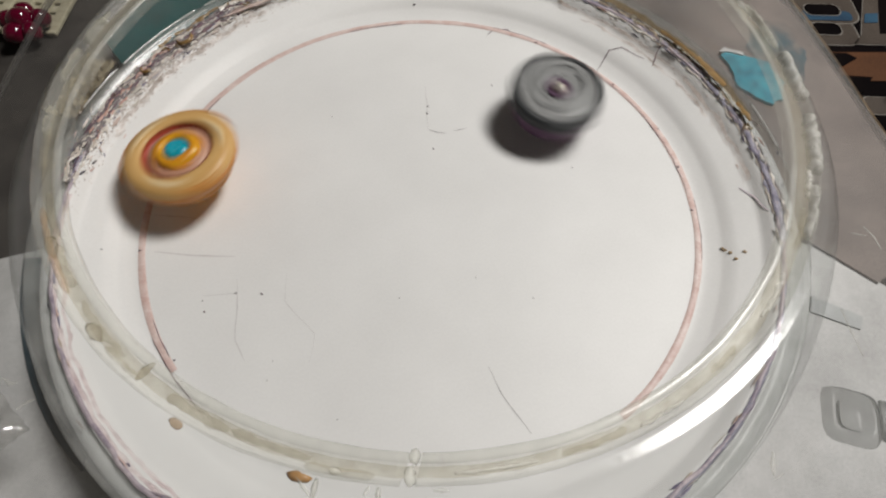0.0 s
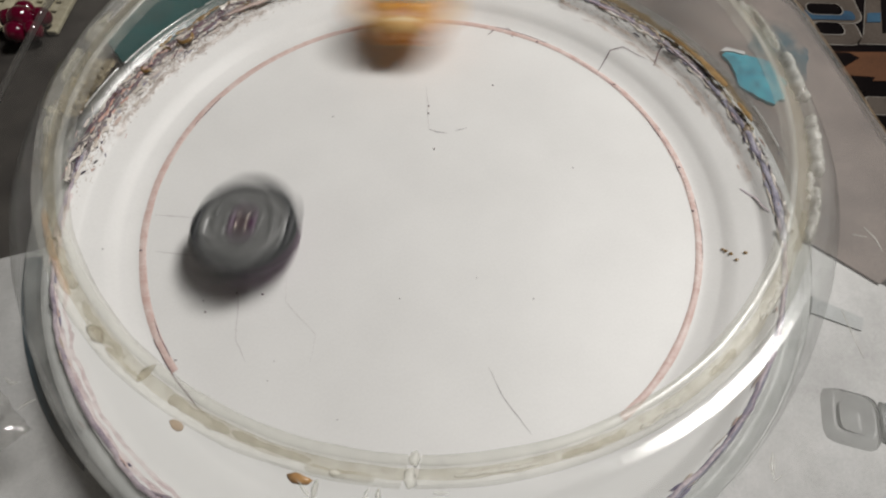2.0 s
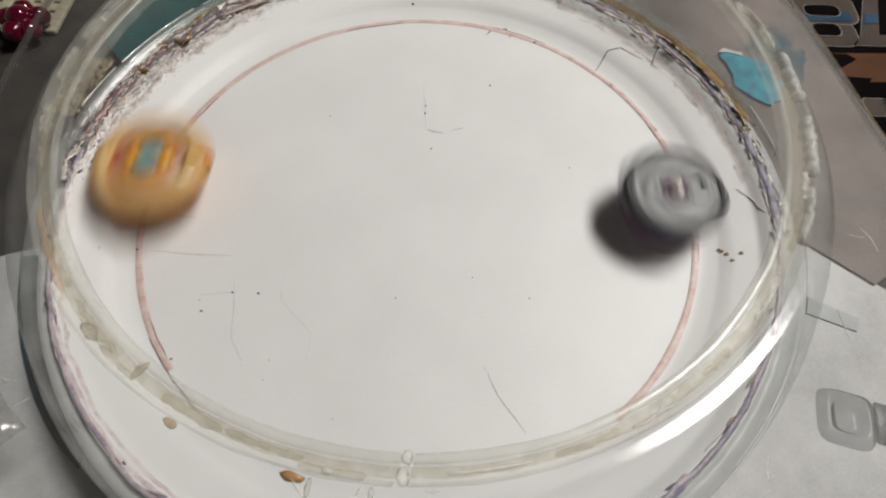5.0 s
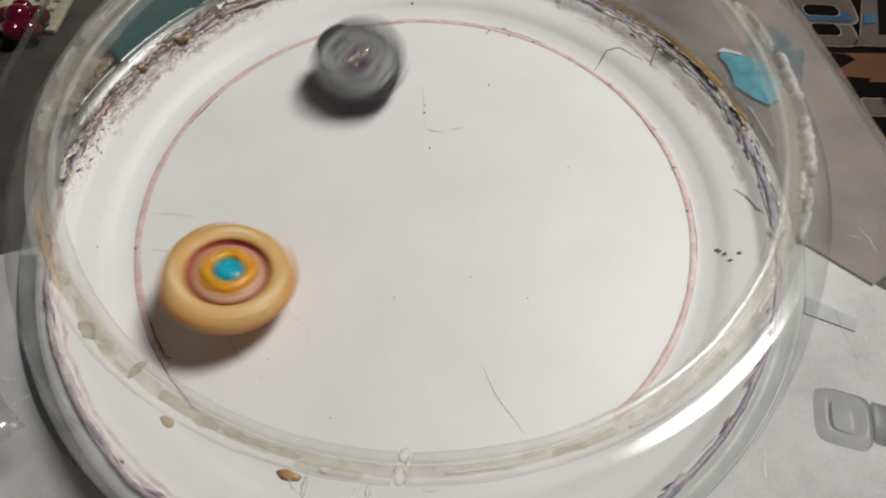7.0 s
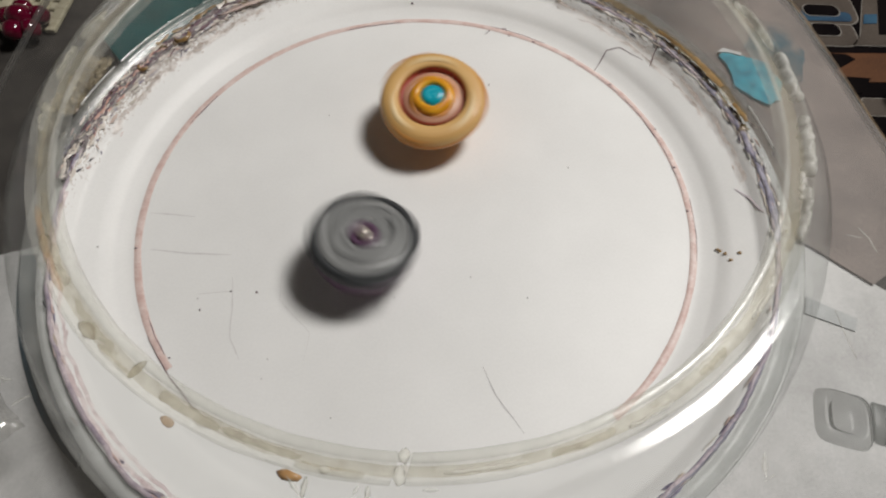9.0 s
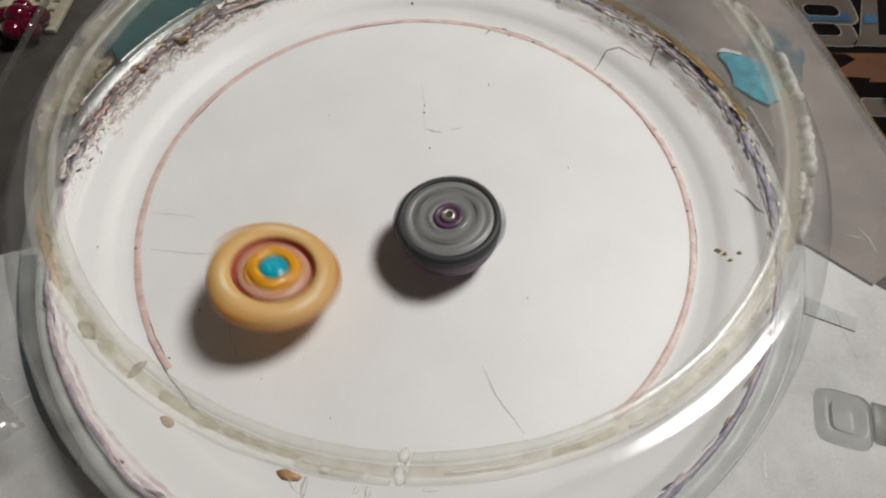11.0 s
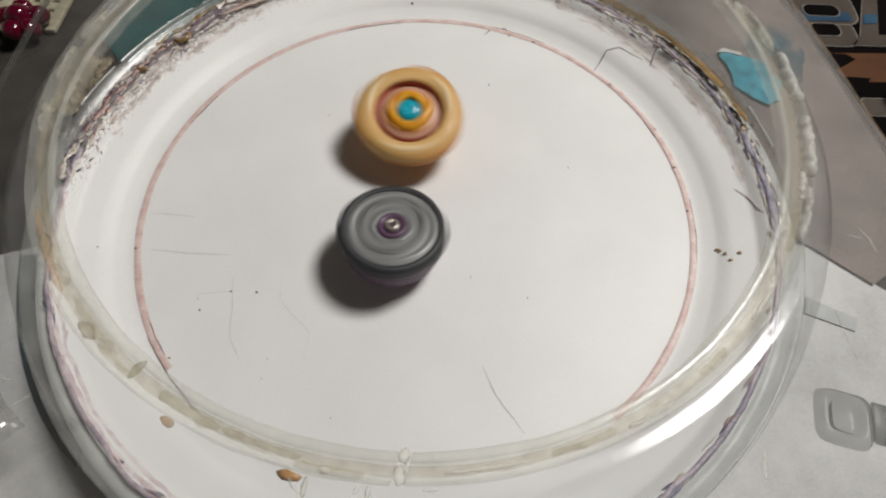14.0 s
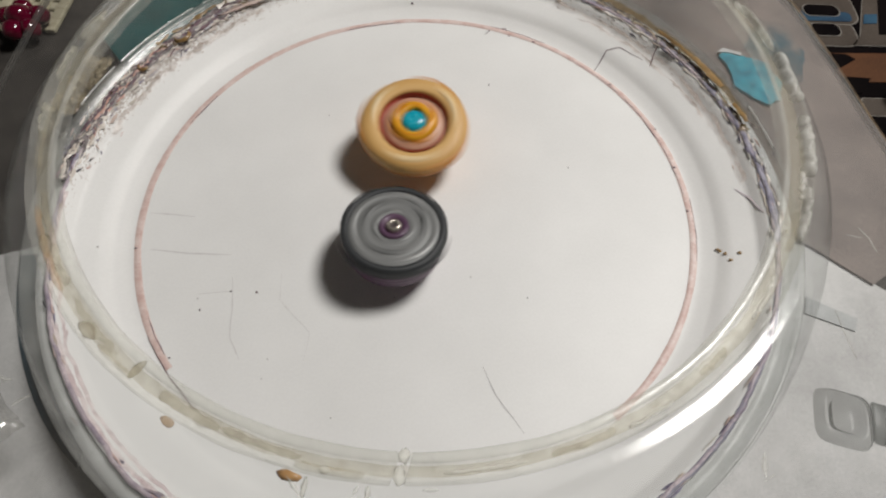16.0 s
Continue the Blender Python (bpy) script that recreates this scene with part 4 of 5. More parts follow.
    for i in range(13):
        part("strand", block(-0.372, 0.141 + i * 0.009, TABLE_Z, -0.238, 0.148 + i * 0.009, TABLE_Z + 0.003, 0.001), WEAVE, mat, smooth=False)
    for i in range(11):
        part("strand", block(-0.368 + i * 0.0125, 0.138, TABLE_Z + 0.001, -0.361 + i * 0.0125, 0.255, TABLE_Z + 0.0042, 0.001), WEAVE, mat, smooth=False)

    # crumpled clear bag by the cover
    bm = bmesh.new()
    bmesh.ops.create_grid(bm, x_segments=26, y_segments=26, size=0.024)
    for v in bm.verts:
        v.co.z = 0.001 + 0.009 * abs(noise.noise(v.co * 75)) + 0.003 * abs(noise.noise(v.co * 190))
    bmesh.ops.transform(bm, matrix=pose(-0.1655, -0.1135, 0.0095, 0, -1, -39), verts=bm.verts[:])
    tagged(part("plastic_wrap", bm, BAG, smooth=False), "crumpled clear plastic wrap on the cover's skirt", "wrap")


surroundings()


# ---------------------------------------------------------------- spinning tops
def lobed(count, depth, start=0.0):
    def bend(r, z, a):
        k = 1.0 - depth * max(0.0, (r - 0.014) / 0.010) * (0.5 + 0.5 * math.cos(count * a + start))
        return r * k * math.cos(a), r * k * math.sin(a), z
    return bend


def turned(k, profile, *rest, **more):
    return lathe([(r * k, z) for r, z in profile], *rest, **more)


def tan_top():
    top = empty("spinning_top", "tan plastic spinning top with cyan gem on white dish", "spinning top", "pair of spinning tops")
    rotor = part("rotor", turned(1.05, [(0.0149, 0.0180), (0.0150, 0.0232), (0.0156, 0.0241), (0.0168, 0.0244), (0.0206, 0.0243), (0.0225, 0.0235), (0.0237, 0.0218),
                                        (0.0241, 0.0202), (0.0236, 0.0190), (0.0200, 0.0185)], 96, lobed(3, 0.025), closed=True), TAN, top, "tan plastic outer ring")
    part("side_band", turned(1.05, [(0.0241, 0.0203), (0.0244, 0.0196), (0.0242, 0.0182), (0.0236, 0.0166), (0.0223, 0.0156), (0.0180, 0.0154), (0.0180, 0.0184)], 96, lobed(3, 0.025), closed=True), AMBER, rotor, "orange side band")
    for k in range(3):
        part("inlay", turned(1.05, [(0.0172, 0.0242), (0.0173, 0.0247), (0.0200, 0.0246), (0.0202, 0.0241)], 12, None, 120 * k + 14, 120 * k + 50), CREAM, rotor, "cream inlay")
        part("notch", turned(1.05, [(0.0222, 0.0230), (0.0230, 0.0236), (0.0246, 0.0220), (0.0250, 0.0196), (0.0240, 0.0180)], 8, None, 120 * k + 52, 120 * k + 82), AMBER, rotor, "orange blade edge")
    part("underside", turned(1.05, [(0.0222, 0.0160), (0.0210, 0.0140), (0.0186, 0.0122), (0.0150, 0.0115), (0.0, 0.0110)], 72), AMBER, rotor, "amber lower body")
    part("groove", turned(1.05, [(0.0147, 0.0236), (0.0146, 0.0212), (0.0132, 0.0208), (0.0128, 0.0212), (0.0120, 0.0212)], 72), MAROON, rotor, "dark red groove")
    part("inner_disc", turned(1.05, [(0.0132, 0.0205), (0.0132, 0.0218), (0.0126, 0.0225), (0.0098, 0.0231), (0.0080, 0.0230)], 72), ROSE, rotor, "rose tinted disc")
    part("collar", turned(1.05, [(0.0098, 0.0228), (0.0096, 0.0240), (0.0087, 0.0252), (0.0070, 0.0258), (0.0058, 0.0252), (0.0054, 0.0240)], 72,
                         lambda r, z, a: (r * (1 + 0.05 * math.cos(4 * a)) * math.cos(a), r * (1 + 0.05 * math.cos(4 * a)) * math.sin(a), z)), YELLOW, rotor, "yellow collar")
    for k in range(4):
        part("collar_foot", turned(1.05, [(0.0092, 0.0229), (0.0098, 0.0236), (0.0108, 0.0234), (0.0112, 0.0227)], 6, None, 90 * k + 10, 90 * k + 52), AMBER, rotor, "orange collar foot")
    part("gem", turned(1.05, [(0.0056, 0.0240), (0.0049, 0.0251), (0.0036, 0.0257), (0.0018, 0.0255), (0.0, 0.0253)], 8), GEM, rotor, "faceted cyan gem")
    part("weight_disc", turned(1.05, [(0.0, 0.0116), (0.0178, 0.0116), (0.0185, 0.0110), (0.0185, 0.0092), (0.0178, 0.0086), (0.0, 0.0086)], 72), AMBER, rotor)
    part("tip", turned(1.05, [(0.0110, 0.0088), (0.0108, 0.0064), (0.0070, 0.0042), (0.0042, 0.0024), (0.0022, 0.0004), (0.0, 0.0)], 48), YELLOW, rotor)
    return top, rotor


def grey_top():
    top = empty("spinning_top", "black spinning top with grey steel face on white dish", "spinning top", "pair of spinning tops")
    rotor = part("rotor", turned(1.015, [(0.0184, 0.0214), (0.0190, 0.0222), (0.0206, 0.0222), (0.0217, 0.0212), (0.0220, 0.0188), (0.0215, 0.0166), (0.0200, 0.0156), (0.0180, 0.0160)], 96,
                                lobed(5, 0.03), closed=True), BLACK, top, "black plastic outer ring")
    part("face_plate", turned(1.015, [(0.0186, 0.0213), (0.0180, 0.0219), (0.0162, 0.0220), (0.0158, 0.0218), (0.0145, 0.0218), (0.0140, 0.0220), (0.0108, 0.0221), (0.0104, 0.0220),
                              (0.0090, 0.0220), (0.0086, 0.0221), (0.0060, 0.0222), (0.0052, 0.0214)], 96), STEEL, rotor, "grey ringed steel face")
    for k in range(3):
        part("cutout", turned(1.015, [(0.0112, 0.0220), (0.0113, 0.0225), (0.0134, 0.0225), (0.0136, 0.0220)], 10, None, 120 * k, 120 * k + 42), DARK_STEEL, rotor, "dark cutout")
        part("blade", turned(1.015, [(0.0146, 0.0216), (0.0148, 0.0224), (0.0176, 0.0223), (0.0179, 0.0216)], 10, None, 120 * k + 50, 120 * k + 84), LIGHT_STEEL, rotor, "bright steel blade")
        part("blade", turned(1.015, [(0.0066, 0.0221), (0.0068, 0.0226), (0.0082, 0.0226), (0.0084, 0.0221)], 8, None, 120 * k + 70, 120 * k + 100), LIGHT_STEEL, rotor, "bright steel blade")
    for k in range(4):
        part("outer_blade", turned(1.015, [(0.0205, 0.0206), (0.0228, 0.0202), (0.0233, 0.0186), (0.0226, 0.0172), (0.0205, 0.0168)], 8, None, 90 * k + 5, 90 * k + 33, closed=True), BLACK, rotor, "short black outer blade")
    part("hub", turned(1.015, [(0.0062, 0.0220), (0.0060, 0.0229), (0.0052, 0.0233), (0.0040, 0.0230), (0.0036, 0.0220), (0.0, 0.0218)], 48), PURPLE, rotor, "purple hub")
    part("bolt", turned(1.015, [(0.0034, 0.0221), (0.0033, 0.0234), (0.0027, 0.0239), (0.0017, 0.0238), (0.0016, 0.0228)], 6), BOLT, rotor, "bright steel bolt")
    part("socket", turned(1.015, [(0.00175, 0.0231), (0.0, 0.0229)], 6), HOLE, rotor)
    part("skirt_ring", turned(1.015, [(0.0212, 0.0164), (0.0211, 0.0150), (0.0206, 0.0144), (0.0209, 0.0134), (0.0206, 0.0116), (0.0200, 0.0110), (0.0203, 0.0100), (0.0198, 0.0080), (0.0184, 0.0066), (0.0, 0.0062)], 72),
         PURPLE, rotor, "dark purple lower body")
    part("tip", turned(1.015, [(0.0115, 0.0076), (0.0110, 0.0056), (0.0064, 0.0038), (0.0040, 0.0022), (0.0020, 0.0004), (0.0, 0.0)], 48), PURPLE, rotor)
    return top, rotor


tan, tan_rotor = tan_top()
grey, grey_rotor = grey_top()


def motions():
    # spin of each rotor on its own axis
    for rotor, step in ((tan_rotor, 78.0), (grey_rotor, -80.0)):
        walk(rotor, [(i / FPS, pose(0, 0, 0, 0, 0, i * step)) for i in range(16 * FPS + 1)])
    # paths over the dish, in metres, with the lean of the axis in degrees
    walk(tan, [
        (0.00, pose(-0.1047, 0.0075, 0.0003, -0.4, -5.0)),
        (0.10, pose(-0.1100, -0.0141, 0.0003, 0.6, -5.0)),
        (0.20, pose(-0.0722, -0.0449, 0.0003, 2.3, -3.7)),
        (0.30, pose(-0.0120, -0.0411, 0.0003, 2.1, -0.6)),
        (0.40, pose(0.0324, -0.0607, 0.0003, 3.1, 1.7)),
        (0.50, pose(0.0569, -0.0681, 0.0003, 3.5, 2.9)),
        (0.60, pose(0.0792, -0.0546, 0.0003, 2.8, 4.1)),
        (0.70, pose(0.0866, -0.0331, 0.0003, 1.7, 4.4)),
        (0.80, pose(0.0946, -0.0280, 0.0003, 1.4, 4.8)),
        (0.90, pose(0.0790, -0.0057, 0.0003, 0.3, 4.0)),
        (1.00, pose(0.0505, 0.0305, 0.0003, -1.6, 2.6)),
        (1.10, pose(0.0046, 0.0538, 0.0003, -2.8, 0.2)),
        (1.20, pose(-0.0482, 0.0425, 0.0003, -2.2, -2.5)),
        (1.30, pose(-0.0841, -0.0008, 0.0003, 0.0, -4.3)),
        (1.40, pose(-0.0828, -0.0609, 0.0003, 3.0, -4.0)),
        (1.50, pose(-0.0364, -0.1085, 0.0006, 4.2, -1.6)),
        (1.60, pose(0.0298, -0.1045, 0.0003, 4.8, 1.4)),
        (1.70, pose(0.0923, -0.0688, 0.0003, 3.0, 4.0)),
        (1.80, pose(0.1144, 0.0092, 0.0003, -0.4, 5.0)),
        (1.90, pose(0.0837, 0.0834, 0.0003, -3.5, 3.5)),
        (2.00, pose(-0.0146, 0.1098, 0.0003, -5.0, -0.7)),
        (2.10, pose(-0.1046, 0.0533, 0.0003, -2.3, -4.5)),
        (2.20, pose(-0.0909, -0.0661, 0.0003, 2.9, -4.0)),
        (2.30, pose(-0.0252, -0.1018, 0.0003, 4.9, -1.2)),
        (2.40, pose(0.0298, -0.0874, 0.0003, 4.5, 1.5)),
        (2.50, pose(0.0615, -0.0381, 0.0003, 1.9, 3.1)),
        (2.60, pose(0.0587, 0.0275, 0.0003, -1.4, 3.0)),
        (2.70, pose(0.0210, 0.0917, 0.0003, -4.7, 1.1)),
        (2.80, pose(-0.0502, 0.1150, 0.0006, -4.6, -2.0)),
        (2.90, pose(-0.1103, 0.0854, 0.0077, -3.1, -4.0)),
        (3.00, pose(-0.1320, 0.0417, 0.0074, -1.5, -4.8)),
        (3.10, pose(-0.1312, -0.0272, 0.0051, 1.0, -4.9)),
        (3.20, pose(-0.0968, -0.0847, 0.0017, 3.3, -3.8)),
        (3.30, pose(-0.0337, -0.1109, 0.0003, 4.8, -1.5)),
        (3.40, pose(0.0324, -0.1040, 0.0003, 4.8, 1.5)),
        (3.50, pose(0.0918, -0.0561, 0.0003, 2.6, 4.3)),
        (3.60, pose(0.1149, 0.0211, 0.0003, -0.9, 4.9)),
        (3.70, pose(0.0807, 0.0912, 0.0003, -3.7, 3.3)),
        (3.80, pose(-0.0087, 0.1172, 0.0003, -5.0, -0.4)),
        (3.90, pose(-0.0745, 0.1079, 0.0031, -4.1, -2.8)),
        (4.00, pose(-0.1158, 0.0445, 0.0010, -1.9, -4.6)),
        (4.10, pose(-0.1039, -0.0467, 0.0003, 2.1, -4.6)),
        (4.20, pose(-0.0464, -0.1021, 0.0003, 4.6, -2.1)),
        (4.40, pose(0.0866, -0.0701, 0.0003, 2.4, 3.0)),
        (4.60, pose(0.0980, 0.0585, 0.0003, -0.9, 1.4)),
        (4.80, pose(-0.0629, 0.1080, 0.0003, 0.5, 0.3)),
        (5.00, pose(-0.1175, 0.0019, 0.0003, 0.0, 2.8)),
        (5.20, pose(-0.0442, -0.1032, 0.0003, -4.6, 2.0)),
        (5.40, pose(0.0639, -0.0907, 0.0003, -5.9, -4.2)),
        (5.60, pose(0.1153, 0.0087, 0.0003, 0.7, -9.4)),
        (5.80, pose(0.0365, 0.0960, 0.0003, 10.9, -4.2)),
        (6.00, pose(-0.0938, 0.0696, 0.0003, 8.3, 11.2)),
        (6.15, pose(-0.1033, -0.0421, 0.0003, -5.7, 13.9)),
        (6.30, pose(-0.0535, -0.0977, 0.0003, -13.2, 7.2)),
        (6.40, pose(-0.0146, -0.0982, 0.0003, -14.8, 2.2)),
        (6.50, pose(0.0170, -0.0704, 0.0003, -14.6, -3.5)),
        (6.60, pose(0.0048, -0.0384, 0.0003, -9.3, -1.2)),
        (6.70, pose(-0.0442, -0.0290, 0.0003, -7.0, 10.7)),
        (6.80, pose(-0.0754, -0.0342, 0.0003, -6.2, 13.7)),
        (6.90, pose(-0.0833, -0.0469, 0.0003, -7.4, 13.1)),
        (7.00, pose(-0.0744, -0.0547, 0.0003, -8.9, 12.1)),
        (7.10, pose(-0.0560, -0.0515, 0.0003, -10.2, 11.0)),
        (7.20, pose(-0.0382, -0.0723, 0.0003, -13.3, 7.0)),
        (7.30, pose(-0.0102, -0.0916, 0.0003, -14.9, 1.7)),
        (7.40, pose(0.0242, -0.0856, 0.0003, -14.4, -4.1)),
        (7.50, pose(0.0488, -0.0614, 0.0003, -11.8, -9.3)),
        (7.60, pose(0.0593, -0.0365, 0.0003, -7.9, -12.8)),
        (7.70, pose(0.0808, -0.0295, 0.0003, -5.1, -14.1)),
        (7.80, pose(0.0906, -0.0052, 0.0003, -0.9, -15.0)),
        (7.90, pose(0.0777, 0.0161, 0.0003, 3.0, -14.7)),
        (8.00, pose(0.0448, 0.0251, 0.0003, 6.1, -10.8)),
        (8.20, pose(0.0269, 0.0247, 0.0003, 6.0, -6.5)),
        (8.40, pose(0.0243, 0.0313, 0.0003, 7.5, -5.9)),
        (8.50, pose(0.0176, 0.0179, 0.0003, 4.3, -4.2)),
        (8.60, pose(0.0119, -0.0055, 0.0003, -1.3, -2.9)),
        (8.80, pose(0.0337, 0.0251, 0.0003, 6.0, -8.1)),
        (9.00, pose(0.0054, 0.0489, 0.0003, 11.8, -1.3)),
        (9.20, pose(-0.0015, 0.0311, 0.0003, 7.5, 0.4)),
        (9.60, pose(0.0505, 0.0194, 0.0003, 4.7, -12.2)),
        (10.00, pose(0.0636, -0.0274, 0.0003, -5.9, -13.8)),
        (10.40, pose(0.0257, -0.0756, 0.0003, -14.2, -4.8)),
        (10.80, pose(-0.0331, -0.0708, 0.0003, -13.6, 6.4)),
        (11.10, pose(-0.0642, -0.0418, 0.0003, -8.2, 12.6)),
        (11.30, pose(-0.0694, -0.0171, 0.0003, -3.6, 14.6)),
        (11.50, pose(-0.0585, 0.0270, 0.0003, 8.2, 13.7)),
        (11.70, pose(-0.0504, 0.0584, 0.0003, 15.1, 9.9)),
        (11.90, pose(-0.0186, 0.0529, 0.0003, 16.7, 4.5)),
        (12.00, pose(0.0001, 0.0401, 0.0003, 12.7, -0.0)),
        (12.10, pose(0.0259, 0.0455, 0.0003, 14.3, -6.2)),
        (12.30, pose(0.0526, 0.0395, 0.0003, 11.9, -12.1)),
        (12.50, pose(0.0566, 0.0009, 0.0003, 0.3, -13.7)),
        (12.70, pose(0.0403, -0.0387, 0.0003, -9.3, -9.7)),
        (12.90, pose(0.0089, -0.0646, 0.0003, -12.7, -2.0)),
        (13.00, pose(-0.0078, -0.0693, 0.0003, -12.7, 1.7)),
        (13.10, pose(-0.0202, -0.0699, 0.0003, -12.2, 4.1)),
        (13.30, pose(-0.0491, -0.0578, 0.0003, -9.8, 9.6)),
        (13.50, pose(-0.0598, -0.0270, 0.0003, -6.2, 13.7)),
        (13.70, pose(-0.0479, 0.0071, 0.0003, 2.3, 11.5)),
        (13.90, pose(-0.0230, 0.0333, 0.0003, 10.5, 5.6)),
        (14.00, pose(-0.0059, 0.0392, 0.0003, 12.4, 1.4)),
        (14.10, pose(0.0104, 0.0386, 0.0003, 12.2, -2.5)),
        (14.30, pose(0.0371, 0.0216, 0.0003, 6.8, -8.9)),
        (14.50, pose(0.0442, -0.0135, 0.0003, -3.2, -10.7)),
        (14.70, pose(0.0327, -0.0446, 0.0003, -9.3, -7.9)),
        (14.90, pose(0.0081, -0.0611, 0.0003, -12.7, -1.9)),
        (15.00, pose(-0.0074, -0.0623, 0.0003, -12.7, 1.7)),
        (15.20, pose(-0.0339, -0.0500, 0.0003, -10.4, 8.2)),
        (15.40, pose(-0.0469, -0.0275, 0.0003, -6.6, 11.3)),
        (15.50, pose(-0.0466, -0.0128, 0.0003, -3.1, 11.2)),
        (15.60, pose(-0.0440, -0.0032, 0.0003, -0.8, 10.6)),
        (15.80, pose(-0.0280, 0.0226, 0.0003, 7.2, 6.8)),
        (16.00, pose(-0.0031, 0.0317, 0.0003, 10.0, 0.8)),
    ])
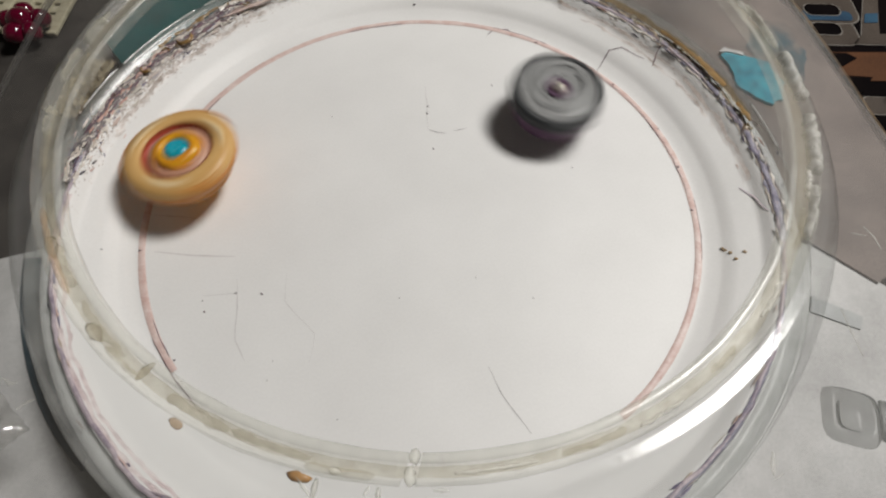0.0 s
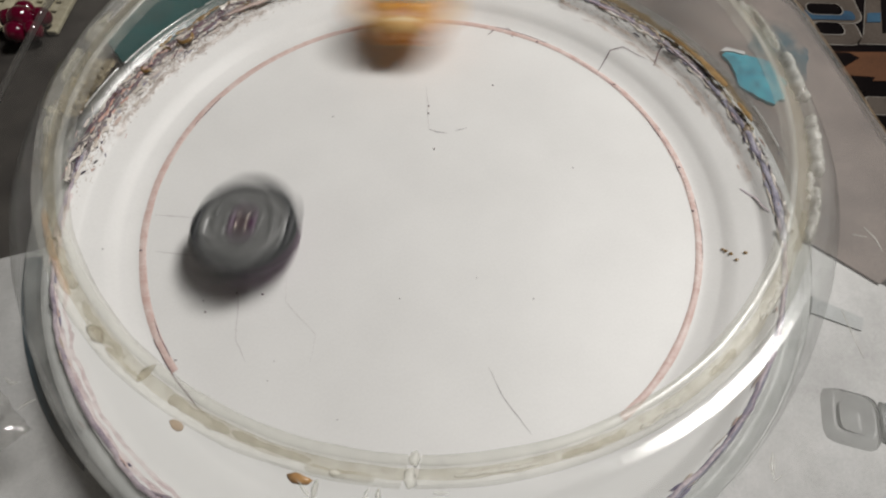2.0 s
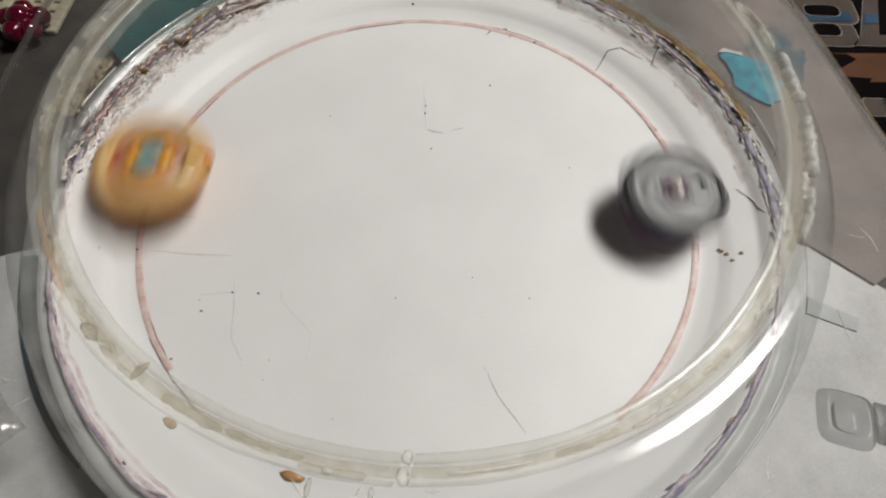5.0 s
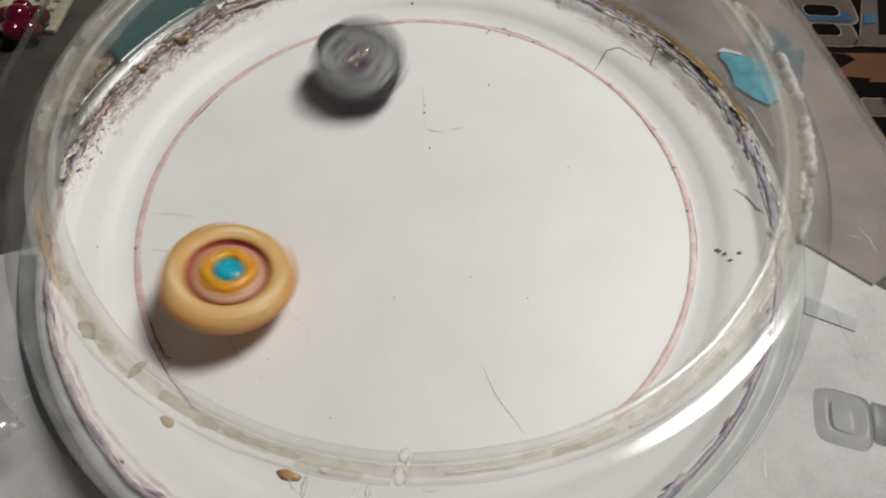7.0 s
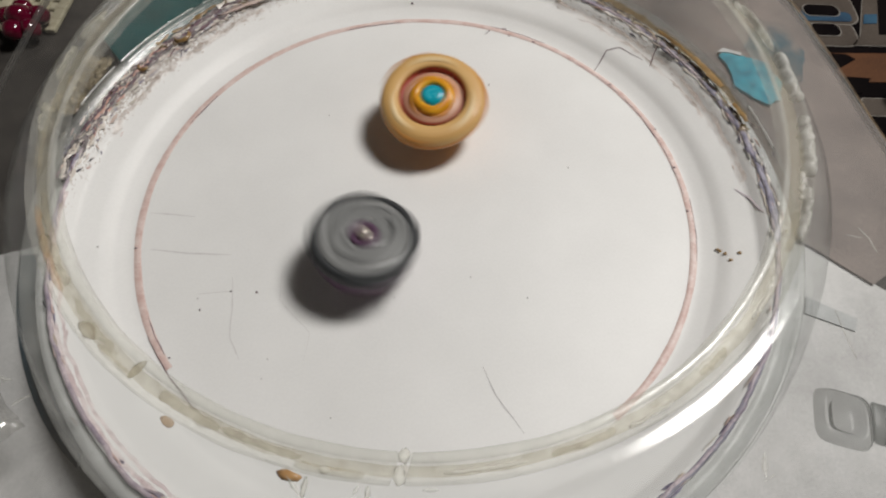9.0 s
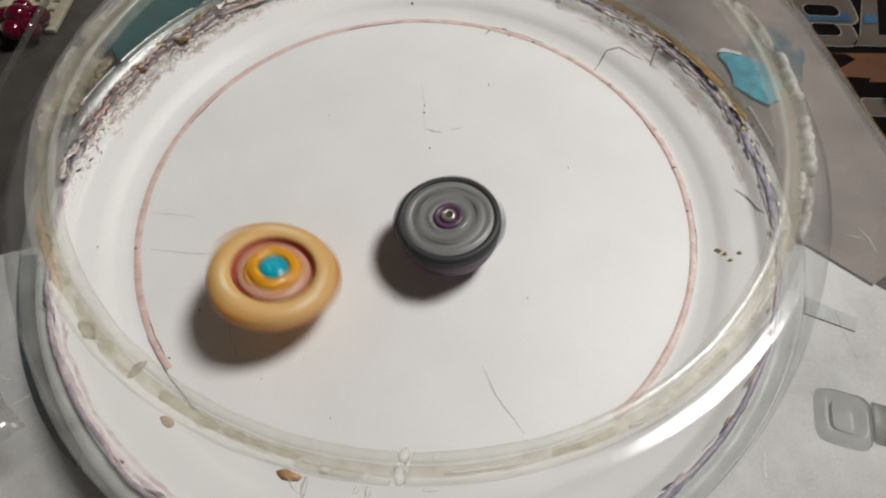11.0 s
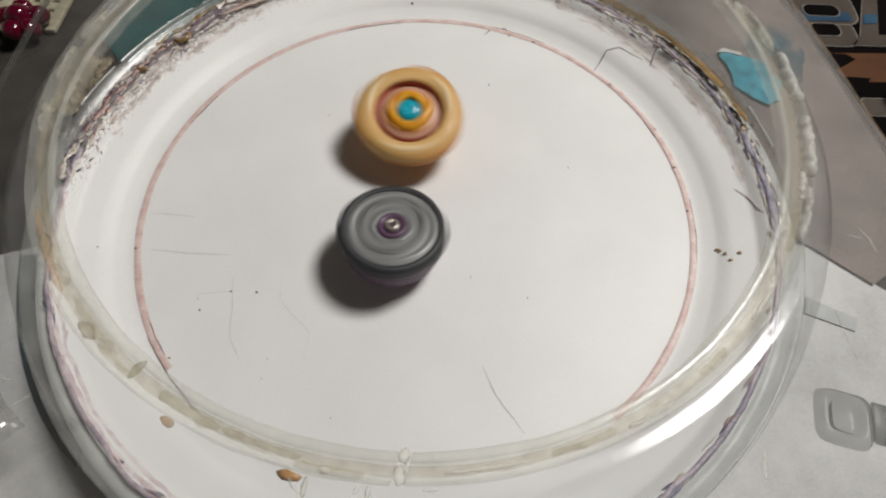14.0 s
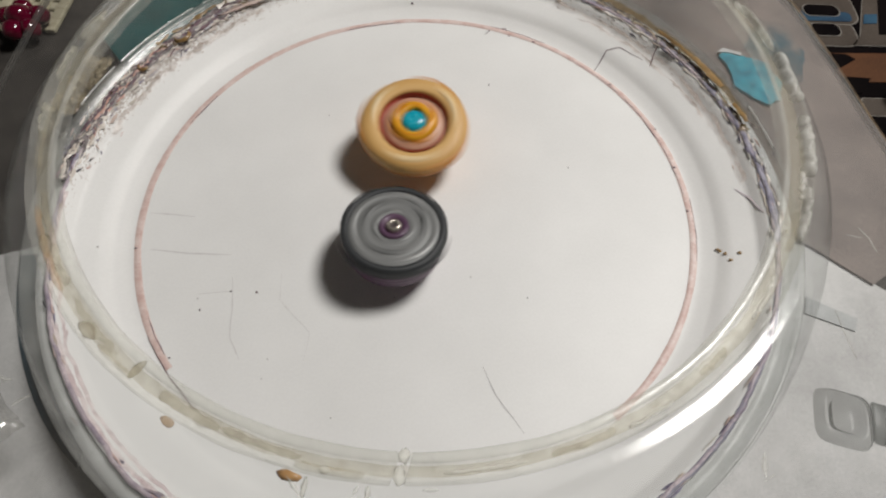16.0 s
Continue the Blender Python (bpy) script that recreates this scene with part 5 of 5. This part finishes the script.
    walk(grey, [
        (0.00, pose(0.0620, 0.0548, 0.0003, 6.0, 1.0)),
        (0.10, pose(0.0401, 0.0686, 0.0003, 6.0, 1.0)),
        (0.20, pose(0.0143, 0.0706, 0.0003, 6.0, 1.0)),
        (0.30, pose(-0.0040, 0.0233, 0.0003, 6.0, 1.0)),
        (0.40, pose(0.0020, 0.0234, 0.0003, 6.0, 1.0)),
        (0.50, pose(0.0123, 0.0189, 0.0003, 6.0, 1.0)),
        (0.60, pose(0.0343, 0.0040, 0.0003, 6.0, 1.0)),
        (0.70, pose(0.0514, 0.0095, 0.0003, 6.0, 1.0)),
        (0.80, pose(0.0454, 0.0464, 0.0003, 6.0, 1.0)),
        (0.90, pose(0.0132, 0.0592, 0.0003, 6.0, 1.0)),
        (1.00, pose(-0.0220, 0.0282, 0.0003, 6.0, 1.0)),
        (1.10, pose(-0.0309, -0.0187, 0.0003, 6.0, 1.0)),
        (1.20, pose(-0.0095, -0.0619, 0.0003, 4.5, -0.6)),
        (1.30, pose(0.0326, -0.0778, 0.0003, 5.7, 2.2)),
        (1.40, pose(0.0771, -0.0632, 0.0003, 4.8, 5.1)),
        (1.50, pose(0.1025, -0.0258, 0.0003, 2.2, 6.6)),
        (1.60, pose(0.0967, 0.0140, 0.0003, -0.4, 7.0)),
        (1.70, pose(0.0562, 0.0466, 0.0003, -3.0, 4.3)),
        (1.80, pose(0.0002, 0.0480, 0.0003, -3.5, 0.0)),
        (1.90, pose(-0.0467, 0.0159, 0.0003, -0.6, -3.5)),
        (2.00, pose(-0.0697, -0.0269, 0.0003, 2.4, -4.8)),
        (2.10, pose(-0.0632, -0.0734, 0.0003, 5.5, -4.3)),
        (2.20, pose(-0.0329, -0.1023, 0.0003, 6.7, -2.0)),
        (2.30, pose(0.0411, -0.1090, 0.0003, 6.6, 2.3)),
        (2.40, pose(0.1069, -0.0941, 0.0088, 4.8, 5.1)),
        (2.50, pose(0.1335, -0.0475, 0.0080, 2.6, 6.5)),
        (2.60, pose(0.1365, 0.0115, 0.0071, -0.2, 7.0)),
        (2.70, pose(0.0986, 0.0640, 0.0003, -3.5, 6.1)),
        (2.80, pose(0.0399, 0.0776, 0.0003, -5.5, 3.1)),
        (2.90, pose(-0.0171, 0.0720, 0.0003, -5.2, -1.4)),
        (3.00, pose(-0.0580, 0.0509, 0.0003, -3.3, -4.5)),
        (3.10, pose(-0.0859, 0.0180, 0.0003, -0.7, -6.3)),
        (3.20, pose(-0.0925, -0.0235, 0.0003, 2.2, -6.5)),
        (3.30, pose(-0.0778, -0.0656, 0.0003, 4.8, -5.1)),
        (3.40, pose(-0.0452, -0.0895, 0.0003, 6.3, -2.9)),
        (3.50, pose(0.0029, -0.0908, 0.0003, 6.5, 0.2)),
        (3.60, pose(0.0430, -0.0661, 0.0003, 4.9, 2.8)),
        (3.70, pose(0.0562, -0.0235, 0.0003, 2.1, 3.8)),
        (3.80, pose(0.0472, 0.0253, 0.0003, -1.3, 3.6)),
        (3.90, pose(0.0167, 0.0610, 0.0003, -4.3, 1.4)),
        (4.00, pose(-0.0350, 0.0813, 0.0003, -5.8, -2.8)),
        (4.10, pose(-0.0878, 0.0704, 0.0003, -4.1, -5.7)),
        (4.20, pose(-0.1116, 0.0249, 0.0003, -1.1, -6.9)),
        (4.40, pose(-0.0936, -0.0626, 0.0003, 3.9, -4.8)),
        (4.60, pose(-0.0261, -0.1008, 0.0003, 4.9, -0.9)),
        (4.80, pose(0.0563, -0.0800, 0.0003, 3.3, 1.0)),
        (5.00, pose(0.1096, -0.0027, 0.0003, 2.3, -0.0)),
        (5.20, pose(0.0598, 0.0668, 0.0003, 4.7, -1.7)),
        (5.40, pose(-0.0400, 0.0569, 0.0003, 7.4, 3.2)),
        (5.60, pose(-0.0852, -0.0024, 0.0003, 3.4, 6.3)),
        (5.80, pose(-0.0581, -0.0666, 0.0003, -1.5, 4.9)),
        (6.00, pose(-0.0038, -0.0886, 0.0003, -4.4, 0.4)),
        (6.15, pose(0.0183, -0.0750, 0.0003, -4.8, -2.3)),
        (6.30, pose(0.0237, -0.0595, 0.0003, -4.4, -3.5)),
        (6.40, pose(0.0544, -0.0478, 0.0003, -2.0, -7.5)),
        (6.50, pose(0.0629, -0.0180, 0.0003, 1.5, -10.0)),
        (6.60, pose(0.0625, 0.0298, 0.0003, 9.3, -10.5)),
        (6.70, pose(0.0740, 0.0903, 0.0003, 14.1, -7.5)),
        (6.80, pose(0.0487, 0.1100, 0.0003, 15.9, -4.8)),
        (6.90, pose(0.0011, 0.1025, 0.0003, 17.0, -0.1)),
        (7.00, pose(-0.0348, 0.0768, 0.0003, 20.0, 5.2)),
        (7.10, pose(-0.0525, 0.0314, 0.0003, 10.1, 10.2)),
        (7.20, pose(-0.0430, 0.0301, 0.0003, 10.6, 10.0)),
        (7.30, pose(-0.0265, 0.0425, 0.0003, 13.8, 6.4)),
        (7.40, pose(-0.0207, 0.0269, 0.0003, 10.0, 5.0)),
        (7.50, pose(-0.0077, 0.0042, 0.0003, 4.5, 1.9)),
        (7.60, pose(0.0100, -0.0000, 0.0003, 3.5, -2.4)),
        (7.70, pose(0.0061, 0.0163, 0.0003, 7.4, -1.5)),
        (7.80, pose(0.0016, 0.0215, 0.0003, 8.7, -0.4)),
        (7.90, pose(-0.0056, 0.0168, 0.0003, 7.6, 1.4)),
        (8.00, pose(-0.0080, 0.0042, 0.0003, 4.5, 1.9)),
        (8.20, pose(-0.0329, -0.0335, 0.0003, -2.8, 6.6)),
        (8.40, pose(-0.0308, -0.0640, 0.0003, -4.2, 4.2)),
        (8.50, pose(-0.0180, -0.0690, 0.0003, -4.7, 2.4)),
        (8.60, pose(-0.0015, -0.0645, 0.0003, -5.0, 0.2)),
        (8.80, pose(-0.0050, -0.0640, 0.0003, -5.0, 0.7)),
        (9.00, pose(-0.0210, -0.0335, 0.0003, -3.9, 4.7)),
        (9.20, pose(-0.0585, -0.0217, 0.0003, 0.7, 9.6)),
        (9.60, pose(-0.0580, -0.0089, 0.0003, 2.5, 10.4)),
        (10.00, pose(-0.0258, 0.0022, 0.0003, 4.0, 6.3)),
        (10.40, pose(0.0093, -0.0021, 0.0003, 3.0, -2.3)),
        (10.80, pose(0.0186, -0.0209, 0.0003, -1.6, -4.5)),
        (11.10, pose(0.0140, -0.0230, 0.0003, -2.1, -3.4)),
        (11.30, pose(0.0103, -0.0259, 0.0003, -2.9, -2.5)),
        (11.50, pose(0.0066, -0.0434, 0.0003, -4.9, -1.3)),
        (11.70, pose(0.0181, -0.0422, 0.0003, -4.4, -3.6)),
        (11.90, pose(0.0077, -0.0214, 0.0003, -1.8, -1.9)),
        (12.00, pose(-0.0021, -0.0173, 0.0003, -0.7, 0.5)),
        (12.10, pose(-0.0189, -0.0199, 0.0003, -1.4, 4.6)),
        (12.30, pose(-0.0358, -0.0206, 0.0003, -1.2, 8.3)),
        (12.50, pose(-0.0381, -0.0188, 0.0003, -0.7, 8.7)),
        (12.70, pose(-0.0245, -0.0106, 0.0003, 0.9, 6.0)),
        (12.90, pose(-0.0052, -0.0028, 0.0003, 2.8, 1.3)),
        (13.00, pose(0.0047, -0.0015, 0.0003, 3.1, -1.1)),
        (13.10, pose(0.0092, -0.0001, 0.0003, 3.4, -2.2)),
        (13.30, pose(0.0214, -0.0005, 0.0003, 3.3, -5.2)),
        (13.50, pose(0.0223, -0.0065, 0.0003, 1.9, -5.4)),
        (13.70, pose(0.0131, -0.0174, 0.0003, -0.8, -3.2)),
        (13.90, pose(-0.0021, -0.0256, 0.0003, -2.8, 0.5)),
        (14.00, pose(-0.0089, -0.0292, 0.0003, -3.6, 2.2)),
        (14.10, pose(-0.0165, -0.0290, 0.0003, -3.6, 4.0)),
        (14.30, pose(-0.0244, -0.0267, 0.0003, -3.0, 5.9)),
        (14.50, pose(-0.0249, -0.0171, 0.0003, -0.7, 6.1)),
        (14.70, pose(-0.0179, -0.0044, 0.0003, 2.4, 4.4)),
        (14.90, pose(-0.0064, 0.0042, 0.0003, 4.5, 1.6)),
        (15.00, pose(0.0001, 0.0043, 0.0003, 4.5, -0.0)),
        (15.20, pose(0.0092, 0.0009, 0.0003, 3.7, -2.2)),
        (15.40, pose(0.0120, -0.0098, 0.0003, 1.1, -2.9)),
        (15.50, pose(0.0110, -0.0147, 0.0003, -0.1, -2.7)),
        (15.60, pose(0.0108, -0.0185, 0.0003, -1.0, -2.6)),
        (15.80, pose(0.0042, -0.0281, 0.0003, -3.4, -1.0)),
        (16.00, pose(-0.0082, -0.0294, 0.0003, -3.7, 2.0)),
    ])


motions()
